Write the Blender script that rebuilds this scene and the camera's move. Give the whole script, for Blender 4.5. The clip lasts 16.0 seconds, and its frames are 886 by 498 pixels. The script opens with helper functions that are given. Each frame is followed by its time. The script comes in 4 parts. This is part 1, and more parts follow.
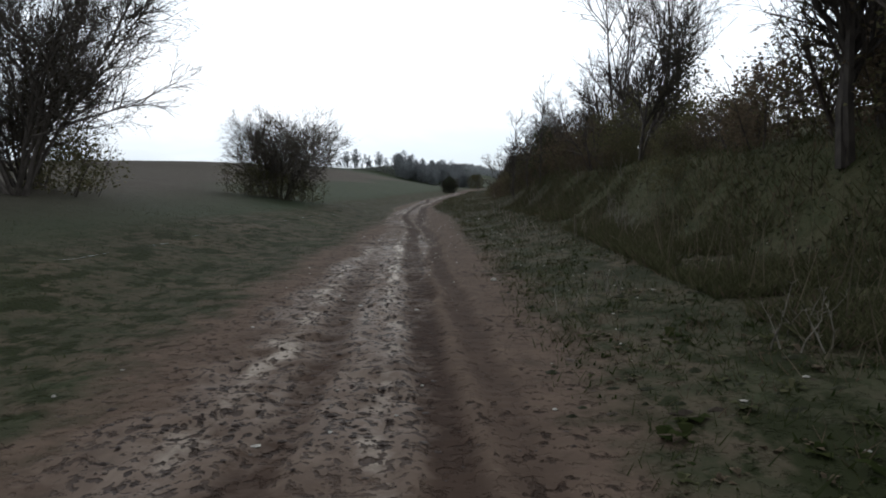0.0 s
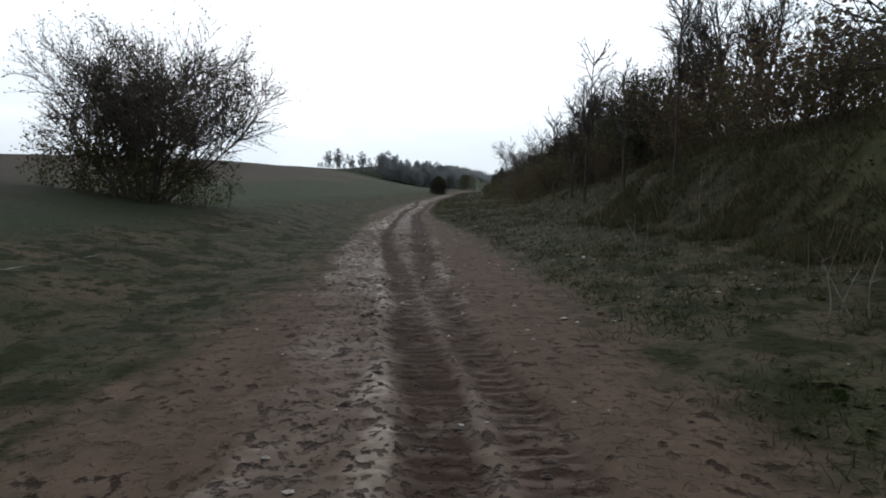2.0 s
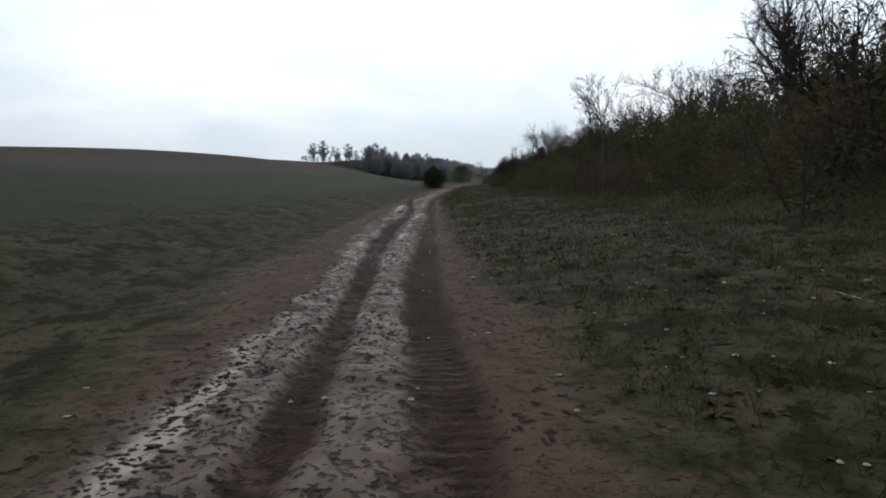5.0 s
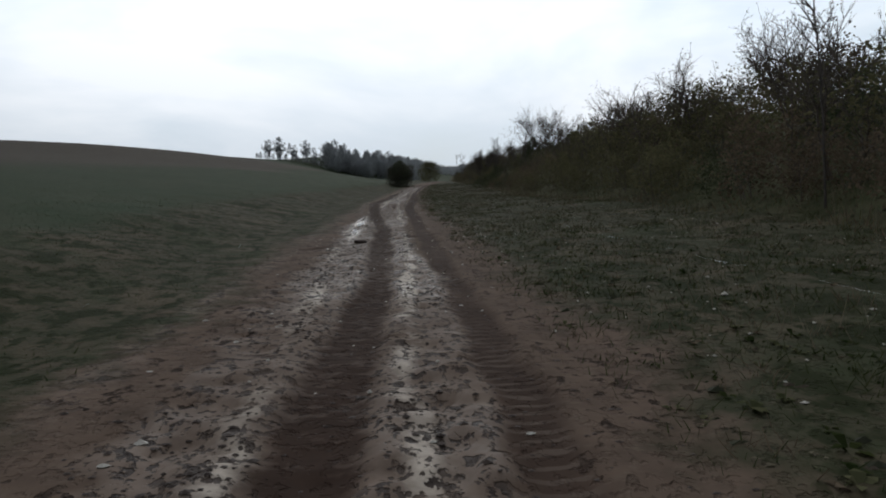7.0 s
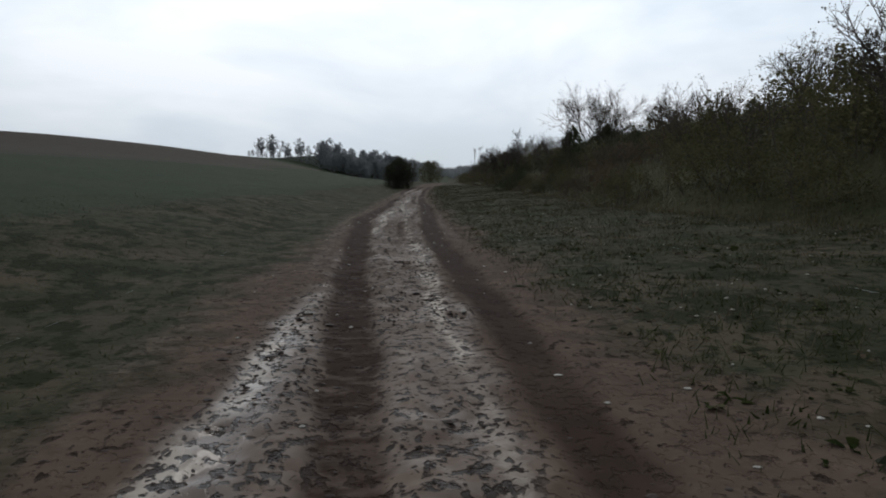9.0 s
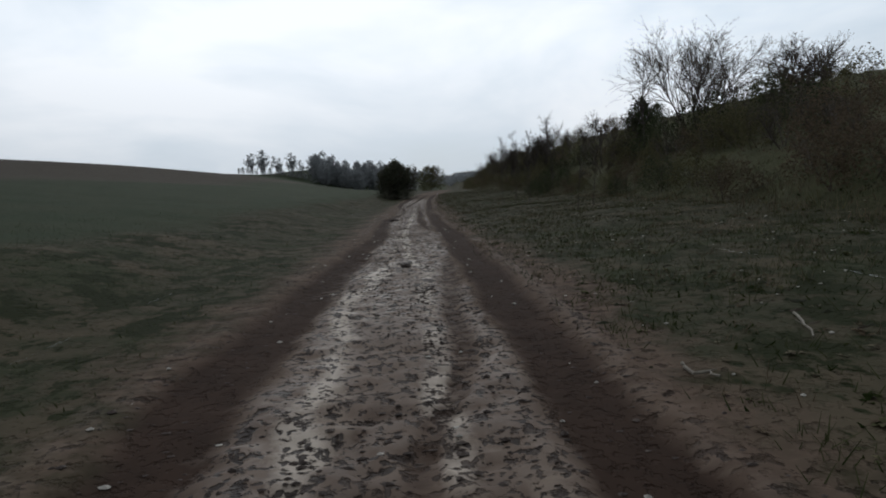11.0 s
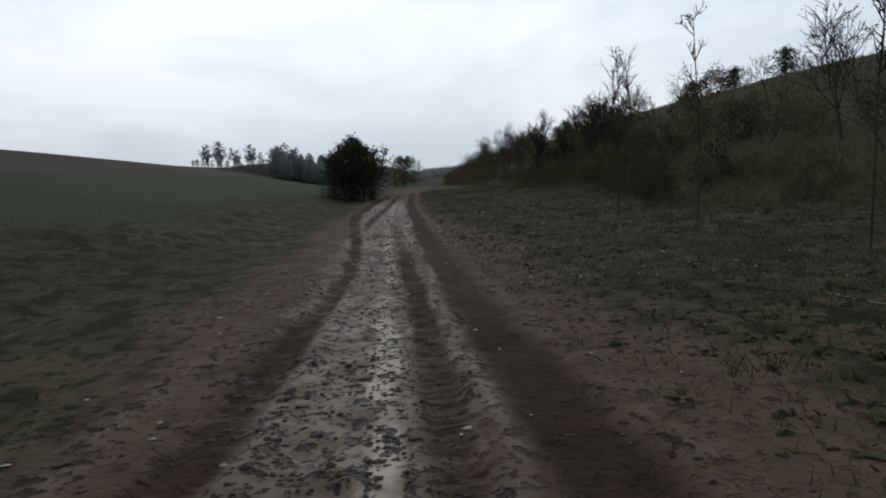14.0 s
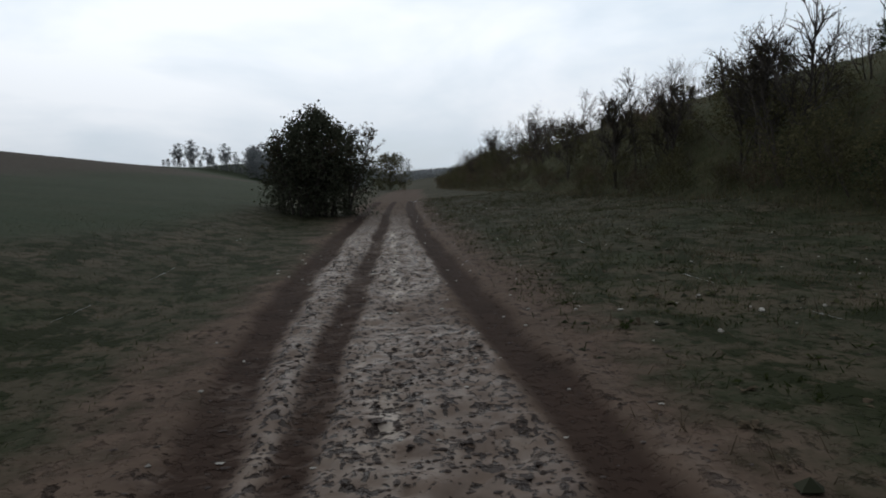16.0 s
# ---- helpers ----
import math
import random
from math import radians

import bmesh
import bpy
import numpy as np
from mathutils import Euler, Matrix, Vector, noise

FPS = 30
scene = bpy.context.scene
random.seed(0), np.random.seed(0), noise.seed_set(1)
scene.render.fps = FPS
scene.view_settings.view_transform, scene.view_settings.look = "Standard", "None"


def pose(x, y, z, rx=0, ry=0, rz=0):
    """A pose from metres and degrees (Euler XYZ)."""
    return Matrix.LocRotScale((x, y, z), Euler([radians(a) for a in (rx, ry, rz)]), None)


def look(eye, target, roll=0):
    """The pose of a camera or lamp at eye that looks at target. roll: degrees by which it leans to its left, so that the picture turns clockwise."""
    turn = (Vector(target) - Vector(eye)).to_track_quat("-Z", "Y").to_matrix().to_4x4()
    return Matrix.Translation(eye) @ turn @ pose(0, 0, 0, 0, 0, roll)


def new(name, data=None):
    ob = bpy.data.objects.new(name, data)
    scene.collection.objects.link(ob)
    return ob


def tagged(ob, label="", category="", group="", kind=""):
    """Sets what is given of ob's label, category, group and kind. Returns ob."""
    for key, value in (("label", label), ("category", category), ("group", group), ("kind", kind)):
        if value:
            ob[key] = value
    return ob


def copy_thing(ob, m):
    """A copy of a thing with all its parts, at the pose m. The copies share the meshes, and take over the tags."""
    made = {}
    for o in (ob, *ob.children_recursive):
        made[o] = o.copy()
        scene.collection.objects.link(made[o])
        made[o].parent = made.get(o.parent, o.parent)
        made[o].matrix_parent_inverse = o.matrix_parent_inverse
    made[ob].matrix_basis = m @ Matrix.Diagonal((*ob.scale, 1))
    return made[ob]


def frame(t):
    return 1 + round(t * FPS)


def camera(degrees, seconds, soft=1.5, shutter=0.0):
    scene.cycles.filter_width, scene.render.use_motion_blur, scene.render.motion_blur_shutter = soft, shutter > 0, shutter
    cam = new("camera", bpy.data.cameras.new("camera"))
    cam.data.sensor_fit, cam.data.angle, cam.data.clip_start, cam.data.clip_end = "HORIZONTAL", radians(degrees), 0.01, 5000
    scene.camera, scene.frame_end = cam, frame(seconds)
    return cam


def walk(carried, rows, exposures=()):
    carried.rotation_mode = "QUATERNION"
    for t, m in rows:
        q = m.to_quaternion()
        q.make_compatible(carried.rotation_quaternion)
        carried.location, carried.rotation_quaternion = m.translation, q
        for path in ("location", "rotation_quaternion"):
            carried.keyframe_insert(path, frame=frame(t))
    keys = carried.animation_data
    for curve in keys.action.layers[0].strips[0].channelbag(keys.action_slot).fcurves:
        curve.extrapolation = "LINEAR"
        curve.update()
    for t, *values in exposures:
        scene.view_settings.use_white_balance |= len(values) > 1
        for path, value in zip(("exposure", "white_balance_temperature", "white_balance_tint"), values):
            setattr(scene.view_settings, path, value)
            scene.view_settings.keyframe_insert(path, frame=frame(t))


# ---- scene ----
# Camera: seconds, place, tilt, heading, lean
cam = camera(70.0, 16.0, soft=1.9)
PATH = [
    (0, (2.220, 0.023, 1.235), 84.89, 0.20, -0.16),
    (0.5, (2.042, 4.209, 1.202), 84.43, 0.28, -0.81),
    (1, (1.770, 8.454, 1.156), 85.23, 0.26, -0.89),
    (1.5, (1.464, 12.606, 1.071), 84.58, -0.51, 0.23),
    (2, (1.220, 16.753, 1.094), 85.08, -1.28, 0.38),
    (2.5, (1.020, 21.035, 1.187), 85.35, -1.87, 0.47),
    (3, (0.914, 25.108, 1.321), 84.49, -0.61, 0.13),
    (5.5, (0.318, 46.147, 1.146), 84.53, -2.87, 0.22),
    (6, (0.141, 50.495, 1.146), 84.58, -3.43, 0.86),
    (6.5, (0.097, 54.588, 1.180), 84.45, -4.37, 0.15),
    (7, (0.058, 58.834, 1.192), 84.36, -5.72, -0.26),
    (7.5, (0.057, 63.004, 1.289), 84.10, -5.13, 0.08),
    (8, (0.038, 67.130, 1.270), 84.40, -5.07, 1.72),
    (10.5, (0.644, 88.181, 1.218), 84.59, -7.95, -1.52),
    (11, (0.812, 92.445, 1.282), 85.22, -6.14, -2.53),
    (11.5, (1.128, 96.721, 1.386), 85.31, -8.08, -1.39),
    (12, (1.351, 100.896, 1.377), 85.07, -8.61, -0.44),
    (12.5, (1.675, 105.017, 1.429), 84.94, -8.98, -1.53),
    (13, (1.947, 109.070, 1.535), 84.91, -8.06, -1.38),
    (13.5, (2.142, 113.325, 1.531), 84.46, -8.92, -0.73),
    (14, (2.403, 117.534, 1.561), 84.79, -9.01, -1.90),
    (14.5, (2.650, 121.739, 1.505), 85.75, -9.05, -0.78),
    (15, (2.851, 125.964, 1.604), 85.15, -9.61, -1.71),
    (15.5, (3.119, 130.195, 1.749), 84.66, -9.40, -1.18),
    (16, (3.457, 134.528, 1.914), 84.95, -10.71, -1.51),
]
walk(cam, [(t, pose(*p, tilt, 0, turn) @ pose(0, 0, 0, 0, 0, lean)) for t, p, tilt, turn, lean in PATH],
     exposures=[(0.0, 0.4), (3.0, 0.3), (5.5, 0.05), (8.0, -0.05), (10.5, -0.16), (16.0, -0.15)])

# ---- world and light: a bright overcast sky ----
SUN_UP, SUN_TURN = radians(32), radians(4)
world = bpy.data.worlds.new("world")
scene.world = world
world.use_nodes = True
wt = world.node_tree
wt.nodes.clear()


def node(tree, kind, **values):
    n = tree.nodes.new(kind)
    for key, value in values.items():
        n.inputs[key].default_value = value
    return n


w_out = wt.nodes.new("ShaderNodeOutputWorld")
w_bg = node(wt, "ShaderNodeBackground", Strength=1.0)
w_sky = wt.nodes.new("ShaderNodeTexSky")
w_sky.sky_type, w_sky.sun_disc = "NISHITA", False
w_sky.sun_elevation, w_sky.sun_rotation = SUN_UP, SUN_TURN
w_dim = wt.nodes.new("ShaderNodeVectorMath")
w_dim.operation = "SCALE"
w_dim.inputs["Scale"].default_value = 0.10
w_co = wt.nodes.new("ShaderNodeTexCoord")
w_map = wt.nodes.new("ShaderNodeMapping")
w_map.inputs["Scale"].default_value = (1.0, 1.0, 2.6)
w_noise = node(wt, "ShaderNodeTexNoise", Scale=2.1, Detail=5.0, Roughness=0.55, Distortion=0.3)
w_ramp = wt.nodes.new("ShaderNodeValToRGB")
w_ramp.color_ramp.elements[0].position, w_ramp.color_ramp.elements[0].color = 0.32, (0.71, 0.82, 0.93, 1)
w_ramp.color_ramp.elements[1].position, w_ramp.color_ramp.elements[1].color = 0.60, (1.0, 1.055, 1.125, 1)
w_cover = wt.nodes.new("ShaderNodeMapRange")
w_cover.inputs["From Min"].default_value, w_cover.inputs["From Max"].default_value = 0.22, 0.42
w_cover.inputs["To Min"].default_value, w_cover.inputs["To Max"].default_value = 0.86, 1.0
w_mix = wt.nodes.new("ShaderNodeMix")
w_mix.data_type = "RGBA"
wt.links.new(w_co.outputs["Generated"], w_map.inputs["Vector"])
wt.links.new(w_map.outputs["Vector"], w_noise.inputs["Vector"])
wt.links.new(w_noise.outputs["Fac"], w_ramp.inputs["Fac"])
wt.links.new(w_noise.outputs["Fac"], w_cover.inputs["Value"])
wt.links.new(w_sky.outputs["Color"], w_dim.inputs[0])
wt.links.new(w_cover.outputs["Result"], w_mix.inputs["Factor"])
wt.links.new(w_dim.outputs["Vector"], w_mix.inputs["A"])
wt.links.new(w_ramp.outputs["Color"], w_mix.inputs["B"])
w_dot = wt.nodes.new("ShaderNodeVectorMath")
w_dot.operation = "DOT_PRODUCT"
w_dot.inputs[1].default_value = (math.sin(SUN_TURN) * math.cos(SUN_UP), math.cos(SUN_TURN) * math.cos(SUN_UP), math.sin(SUN_UP))
w_glow = wt.nodes.new("ShaderNodeMapRange")  # the cloud is brightest where the sun stands behind it
w_glow.interpolation_type = "SMOOTHSTEP"
w_glow.inputs["From Min"].default_value, w_glow.inputs["From Max"].default_value = 0.1, 0.95
w_glow.inputs["To Min"].default_value, w_glow.inputs["To Max"].default_value = 0.42, 1.08
w_xyz = wt.nodes.new("ShaderNodeSeparateXYZ")
w_low = wt.nodes.new("ShaderNodeMapRange")  # thicker cloud low down
w_low.inputs["From Min"].default_value, w_low.inputs["From Max"].default_value = 0.0, 0.22
w_low.inputs["To Min"].default_value, w_low.inputs["To Max"].default_value = 0.70, 1.0
w_mul = wt.nodes.new("ShaderNodeMath")
w_mul.operation = "MULTIPLY"
w_scale = wt.nodes.new("ShaderNodeVectorMath")
w_scale.operation = "SCALE"
wt.links.new(w_co.outputs["Generated"], w_dot.inputs[0])
wt.links.new(w_dot.outputs["Value"], w_glow.inputs["Value"])
wt.links.new(w_co.outputs["Generated"], w_xyz.inputs["Vector"])
wt.links.new(w_xyz.outputs["Z"], w_low.inputs["Value"])
wt.links.new(w_glow.outputs["Result"], w_mul.inputs[0])
wt.links.new(w_low.outputs["Result"], w_mul.inputs[1])
wt.links.new(w_mix.outputs["Result"], w_scale.inputs[0])
wt.links.new(w_mul.outputs["Value"], w_scale.inputs["Scale"])
wt.links.new(w_scale.outputs["Vector"], w_bg.inputs["Color"])
wt.links.new(w_bg.outputs["Background"], w_out.inputs["Surface"])

sun_data = bpy.data.lights.new("sun", "SUN")
sun_data.energy, sun_data.angle, sun_data.color = 0.5, radians(25), (1.0, 0.97, 0.92)
sun = new("sun", sun_data)
sun_way = Vector((math.sin(SUN_TURN) * math.cos(SUN_UP), math.cos(SUN_TURN) * math.cos(SUN_UP), math.sin(SUN_UP)))
sun.matrix_world = look(sun_way * 100, (0, 0, 0))


# ---- materials ----
def ramp(tree, source, stops):
    r = tree.nodes.new("ShaderNodeValToRGB")
    while len(r.color_ramp.elements) < len(stops):
        r.color_ramp.elements.new(0.5)
    for e, (at, colour) in zip(r.color_ramp.elements, stops):
        e.position, e.color = at, (*colour, 1)
    tree.links.new(source, r.inputs["Fac"])
    return r.outputs["Color"]


def mix(tree, fac, a, b):
    m = tree.nodes.new("ShaderNodeMix")
    m.data_type = "RGBA"
    for value, key in ((fac, "Factor"), (a, "A"), (b, "B")):
        if isinstance(value, bpy.types.NodeSocket):
            tree.links.new(value, m.inputs[key])
        else:
            m.inputs[key].default_value = value if key == "Factor" else (*value, 1)
    return m.outputs["Result"]


def spread(tree, source, lo, hi, to_lo=0.0, to_hi=1.0):
    m = tree.nodes.new("ShaderNodeMapRange")
    for key, value in (("From Min", lo), ("From Max", hi), ("To Min", to_lo), ("To Max", to_hi)):
        m.inputs[key].default_value = value
    tree.links.new(source, m.inputs["Value"])
    return m.outputs["Result"]


def grain(tree, scale, detail=5.0, rough=0.6, stretch=None):
    c = tree.nodes.new("ShaderNodeTexCoord")
    n = node(tree, "ShaderNodeTexNoise", Scale=scale, Detail=detail, Roughness=rough)
    if stretch:
        m = tree.nodes.new("ShaderNodeMapping")
        m.inputs["Scale"].default_value = stretch
        tree.links.new(c.outputs["Object"], m.inputs["Vector"])
        tree.links.new(m.outputs["Vector"], n.inputs["Vector"])
    else:
        tree.links.new(c.outputs["Object"], n.inputs["Vector"])
    return n.outputs["Fac"]


def bump(tree, height, strength, distance):
    b = node(tree, "ShaderNodeBump", Strength=strength, Distance=distance)
    tree.links.new(height, b.inputs["Height"])
    return b.outputs["Normal"]


def material(name):
    m = bpy.data.materials.new(name)
    m.use_nodes = True
    return m, m.node_tree, m.node_tree.nodes["Principled BSDF"]


def mask(tree, name):
    a = tree.nodes.new("ShaderNodeAttribute")
    a.attribute_name = name
    return a.outputs["Fac"]


def random_tint(tree, colour, low, high):
    """colour, darker or lighter from object to object and from island to island."""
    info, geo = tree.nodes.new("ShaderNodeObjectInfo"), tree.nodes.new("ShaderNodeNewGeometry")
    add = tree.nodes.new("ShaderNodeMath")
    add.operation = "ADD"
    tree.links.new(info.outputs["Random"], add.inputs[0])
    tree.links.new(geo.outputs["Random Per Island"], add.inputs[1])
    v = spread(tree, add.outputs["Value"], 0.0, 2.0, low, high)
    h = node(tree, "ShaderNodeHueSaturation")
    if isinstance(colour, bpy.types.NodeSocket):
        tree.links.new(colour, h.inputs["Color"])
    else:
        h.inputs["Color"].default_value = (*colour, 1)
    tree.links.new(v, h.inputs["Value"])
    return h.outputs["Color"]


def leaf_material(name, a, b, through_light=0.35):
    """Matt leaves that let some light through."""
    m, t, p = material(name)
    t.nodes.remove(p)
    geo = t.nodes.new("ShaderNodeNewGeometry")
    c = random_tint(t, mix(t, geo.outputs["Random Per Island"], a, b), 0.8, 1.2)
    front, back, both = t.nodes.new("ShaderNodeBsdfDiffuse"), t.nodes.new("ShaderNodeBsdfTranslucent"), t.nodes.new("ShaderNodeMixShader")
    both.inputs["Fac"].default_value = through_light
    t.links.new(c, front.inputs["Color"])
    t.links.new(c, back.inputs["Color"])
    t.links.new(front.outputs["BSDF"], both.inputs[1])
    t.links.new(back.outputs["BSDF"], both.inputs[2])
    t.links.new(both.outputs["Shader"], t.nodes["Material Output"].inputs["Surface"])
    return m


def bark_material(name, a, b):
    m, t, p = material(name)
    g = grain(t, 9.0, 6.0, 0.65, (1, 1, 0.35))
    c = ramp(t, g, ((0.35, a), (0.68, b)))
    t.links.new(random_tint(t, c, 0.75, 1.25), p.inputs["Base Color"])
    t.links.new(bump(t, g, 0.5, 0.02), p.inputs["Normal"])
    p.inputs["Roughness"].default_value = 0.85
    return m


BARK = bark_material("grey_brown_bark", (0.024, 0.019, 0.016), (0.068, 0.056, 0.047))
BARK_GREY = bark_material("weathered_grey_bark", (0.050, 0.042, 0.036), (0.13, 0.11, 0.095))
TWIG_DARK = bark_material("dark_twigs", (0.034, 0.026, 0.021), (0.080, 0.062, 0.050))
LEAF_SPRING = leaf_material("sparse_spring_leaves", (0.052, 0.048, 0.029), (0.086, 0.073, 0.043))
LEAF_SCRUB = leaf_material("dull_scrub_leaves", (0.074, 0.076, 0.039), (0.120, 0.108, 0.061))
LEAF_BROWN = leaf_material("dead_brown_leaves", (0.081, 0.063, 0.044), (0.122, 0.095, 0.068))
# pale blue-grey: the haze of distance is put into this leaf colour
LEAF_WOOD = leaf_material("hazed_wood_crowns", (0.19, 0.205, 0.215), (0.25, 0.265, 0.275), 0.5)
LEAF_THORN = leaf_material("dark_thorn_leaves", (0.050, 0.057, 0.040), (0.088, 0.090, 0.064))
LEAF_DARK = leaf_material("dark_evergreen_leaves", (0.033, 0.044, 0.025), (0.057, 0.066, 0.036))
GRASS_BLADE = leaf_material("green_grass_blades", (0.032, 0.044, 0.018), (0.056, 0.060, 0.029))
WEED = leaf_material("dark_verge_weeds", (0.020, 0.030, 0.010), (0.036, 0.042, 0.016))
RANK = leaf_material("rank_dull_leaves", (0.050, 0.056, 0.027), (0.092, 0.088, 0.050))
GRASS_DEAD = leaf_material("dead_straw_stalks", (0.060, 0.050, 0.036), (0.15, 0.13, 0.095))


def verge_colour(t, mid, fine, patch):
    streaks, tufts = grain(t, 2.2, 4.0, 0.6, (1.0, 0.6, 1.0)), grain(t, 6.0, 4.0, 0.65, (1.0, 0.6, 1.0))
    c = mix(t, spread(t, mid, 0.42, 0.57), (0.029, 0.031, 0.017), (0.050, 0.043, 0.028))
    c = mix(t, spread(t, patch, 0.51, 0.61), c, (0.029, 0.034, 0.017))
    c = mix(t, spread(t, fine, 0.54, 0.78), c, (0.059, 0.052, 0.035))
    litter = grain(t, 0.8, 5.0, 0.65, (0.7, 1.0, 1.0))
    c = mix(t, spread(t, litter, 0.51, 0.62), c, (0.063, 0.051, 0.034))
    c = mix(t, spread(t, streaks, 0.51, 0.58), c, (0.015, 0.018, 0.007))
    return mix(t, spread(t, tufts, 0.54, 0.60), c, (0.015, 0.018, 0.007))


def blend(t, amount, noise, gain, low, high):
    """A mask with an edge broken up by noise."""
    e = t.nodes.new("ShaderNodeMath")
    e.operation, e.use_clamp = "MULTIPLY_ADD", True
    t.links.new(amount, e.inputs[0])
    e.inputs[1].default_value = gain
    t.links.new(spread(t, noise, 0.3, 0.7, low, high), e.inputs[2])
    return e.outputs["Value"]


def land_material():
    """Grass, crop, ploughed soil and wet mud, laid out by the masks of the mesh."""
    m, t, p = material("grass_soil_and_mud")
    big, mid, fine = grain(t, 0.45, 4.0), grain(t, 2.6, 6.0, 0.65), grain(t, 17.0, 6.0, 0.7)
    clods, crumbs = grain(t, 5.5, 3.0, 0.6, (1.0, 1.5, 1.0)), grain(t, 13.0, 4.0, 0.65, (0.8, 1.5, 1.0))
    verge = verge_colour(t, mid, fine, big)
    crop = mix(t, spread(t, big, 0.35, 0.65), (0.021, 0.035, 0.017), (0.031, 0.039, 0.021))
    crop = mix(t, spread(t, fine, 0.45, 0.8), crop, (0.043, 0.042, 0.028))
    plough = mix(t, spread(t, mid, 0.35, 0.7), (0.040, 0.034, 0.026), (0.057, 0.049, 0.038))
    soil = mix(t, spread(t, mid, 0.3, 0.7), (0.060, 0.042, 0.032), (0.096, 0.068, 0.051))
    soil = mix(t, spread(t, crumbs, 0.56, 0.72), soil, (0.097, 0.073, 0.057))
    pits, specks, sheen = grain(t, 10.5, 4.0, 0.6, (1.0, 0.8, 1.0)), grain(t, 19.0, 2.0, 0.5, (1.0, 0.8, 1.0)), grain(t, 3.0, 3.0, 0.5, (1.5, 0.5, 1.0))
    # shade in the hollows of the soil, darkened into its colour in patches
    pit_shade = t.nodes.new("ShaderNodeMath")
    pit_shade.operation = "MULTIPLY"
    t.links.new(spread(t, pits, 0.55, 0.61), pit_shade.inputs[0])
    t.links.new(spread(t, grain(t, 1.3, 3.0, 0.55), 0.46, 0.56), pit_shade.inputs[1])
    soil = mix(t, pit_shade.outputs["Value"], soil, (0.030, 0.021, 0.016))
    pale = mix(t, spread(t, mid, 0.30, 0.70), (0.078, 0.054, 0.041), (0.122, 0.088, 0.067))
    # sky shine on the wet mud, painted as lighter streaks and crest lines
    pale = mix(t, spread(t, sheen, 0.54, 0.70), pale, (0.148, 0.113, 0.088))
    pale = mix(t, blend(t, mask(t, "crest_shine"), fine, 1.7, -0.45, 0.05), pale, (0.32, 0.275, 0.23))
    # pits and specks between clods: their shade is painted dark here
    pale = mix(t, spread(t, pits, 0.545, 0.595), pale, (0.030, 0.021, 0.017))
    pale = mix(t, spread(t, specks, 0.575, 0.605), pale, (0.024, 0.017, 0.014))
    sunk = mix(t, spread(t, mid, 0.3, 0.7), (0.024, 0.015, 0.011), (0.037, 0.023, 0.017))
    c = mix(t, mask(t, "crop"), verge, crop)
    c = mix(t, mask(t, "plough"), c, plough)
    rank = mix(t, spread(t, mid, 0.38, 0.60), (0.034, 0.040, 0.018), (0.052, 0.050, 0.027))
    c = mix(t, blend(t, mask(t, "bank"), mid, 1.8, -0.8, 0.1), c, rank)
    bare = blend(t, mask(t, "soil"), mid, 1.8, -0.95, 0.15)
    c = mix(t, bare, c, soil)
    c = mix(t, mask(t, "rut"), c, sunk)
    co, lug = t.nodes.new("ShaderNodeTexCoord"), t.nodes.new("ShaderNodeTexWave")  # lugs pressed by tyres, slanting across the rut
    lug.wave_type, lug.bands_direction, lug.wave_profile = "BANDS", "Y", "SIN"
    for key, value in (("Scale", 2.5), ("Distortion", 4.5), ("Detail", 3.0), ("Detail Scale", 1.4)):
        lug.inputs[key].default_value = value
    t.links.new(co.outputs["Object"], lug.inputs["Vector"])
    pressed = t.nodes.new("ShaderNodeMath")
    pressed.operation = "MULTIPLY"
    t.links.new(spread(t, lug.outputs["Fac"], 0.62, 0.80), pressed.inputs[0])
    t.links.new(mask(t, "tread"), pressed.inputs[1])
    c = mix(t, pressed.outputs["Value"], c, (0.078, 0.058, 0.046))
    film = blend(t, mask(t, "pale"), clods, 1.6, -0.75, 0.1)
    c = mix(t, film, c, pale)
    wet = t.nodes.new("ShaderNodeMath")
    wet.operation, wet.use_clamp = "ADD", True
    t.links.new(film, wet.inputs[0])
    t.links.new(mask(t, "wet"), wet.inputs[1])
    t.links.new(mix(t, wet.outputs["Value"], (0.045, 0.045, 0.045), (0.14, 0.14, 0.14)), p.inputs["Specular IOR Level"])
    r = mix(t, wet.outputs["Value"], (0.9, 0.9, 0.9), spread(t, clods, 0.35, 0.65, 0.42, 0.82))
    t.links.new(mix(t, mask(t, "wet"), r, (0.12, 0.12, 0.12)), p.inputs["Roughness"])
    t.links.new(c, p.inputs["Base Color"])
    rough = t.nodes.new("ShaderNodeMath")
    rough.operation = "ADD"
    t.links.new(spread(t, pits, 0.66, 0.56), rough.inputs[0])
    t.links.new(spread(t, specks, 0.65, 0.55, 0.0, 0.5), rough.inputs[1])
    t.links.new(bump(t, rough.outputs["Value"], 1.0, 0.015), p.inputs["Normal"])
    return m


LAND = land_material()


# ---- the lie of the land ----
def vnoise(x, y, size, seed):
    """Smooth value noise, 0 to 1, with cells of that size."""
    x, y = np.asarray(x, float) / size, np.asarray(y, float) / size
    i, j = np.floor(x), np.floor(y)
    u, v = x - i, y - j
    u, v = u * u * (3 - 2 * u), v * v * (3 - 2 * v)

    def h(a, b):
        s = np.sin(a * 127.1 + b * 311.7 + seed * 74.7) * 43758.5453
        return s - np.floor(s)
    return (h(i, j) * (1 - u) + h(i + 1, j) * u) * (1 - v) + (h(i, j + 1) * (1 - u) + h(i + 1, j + 1) * u) * v


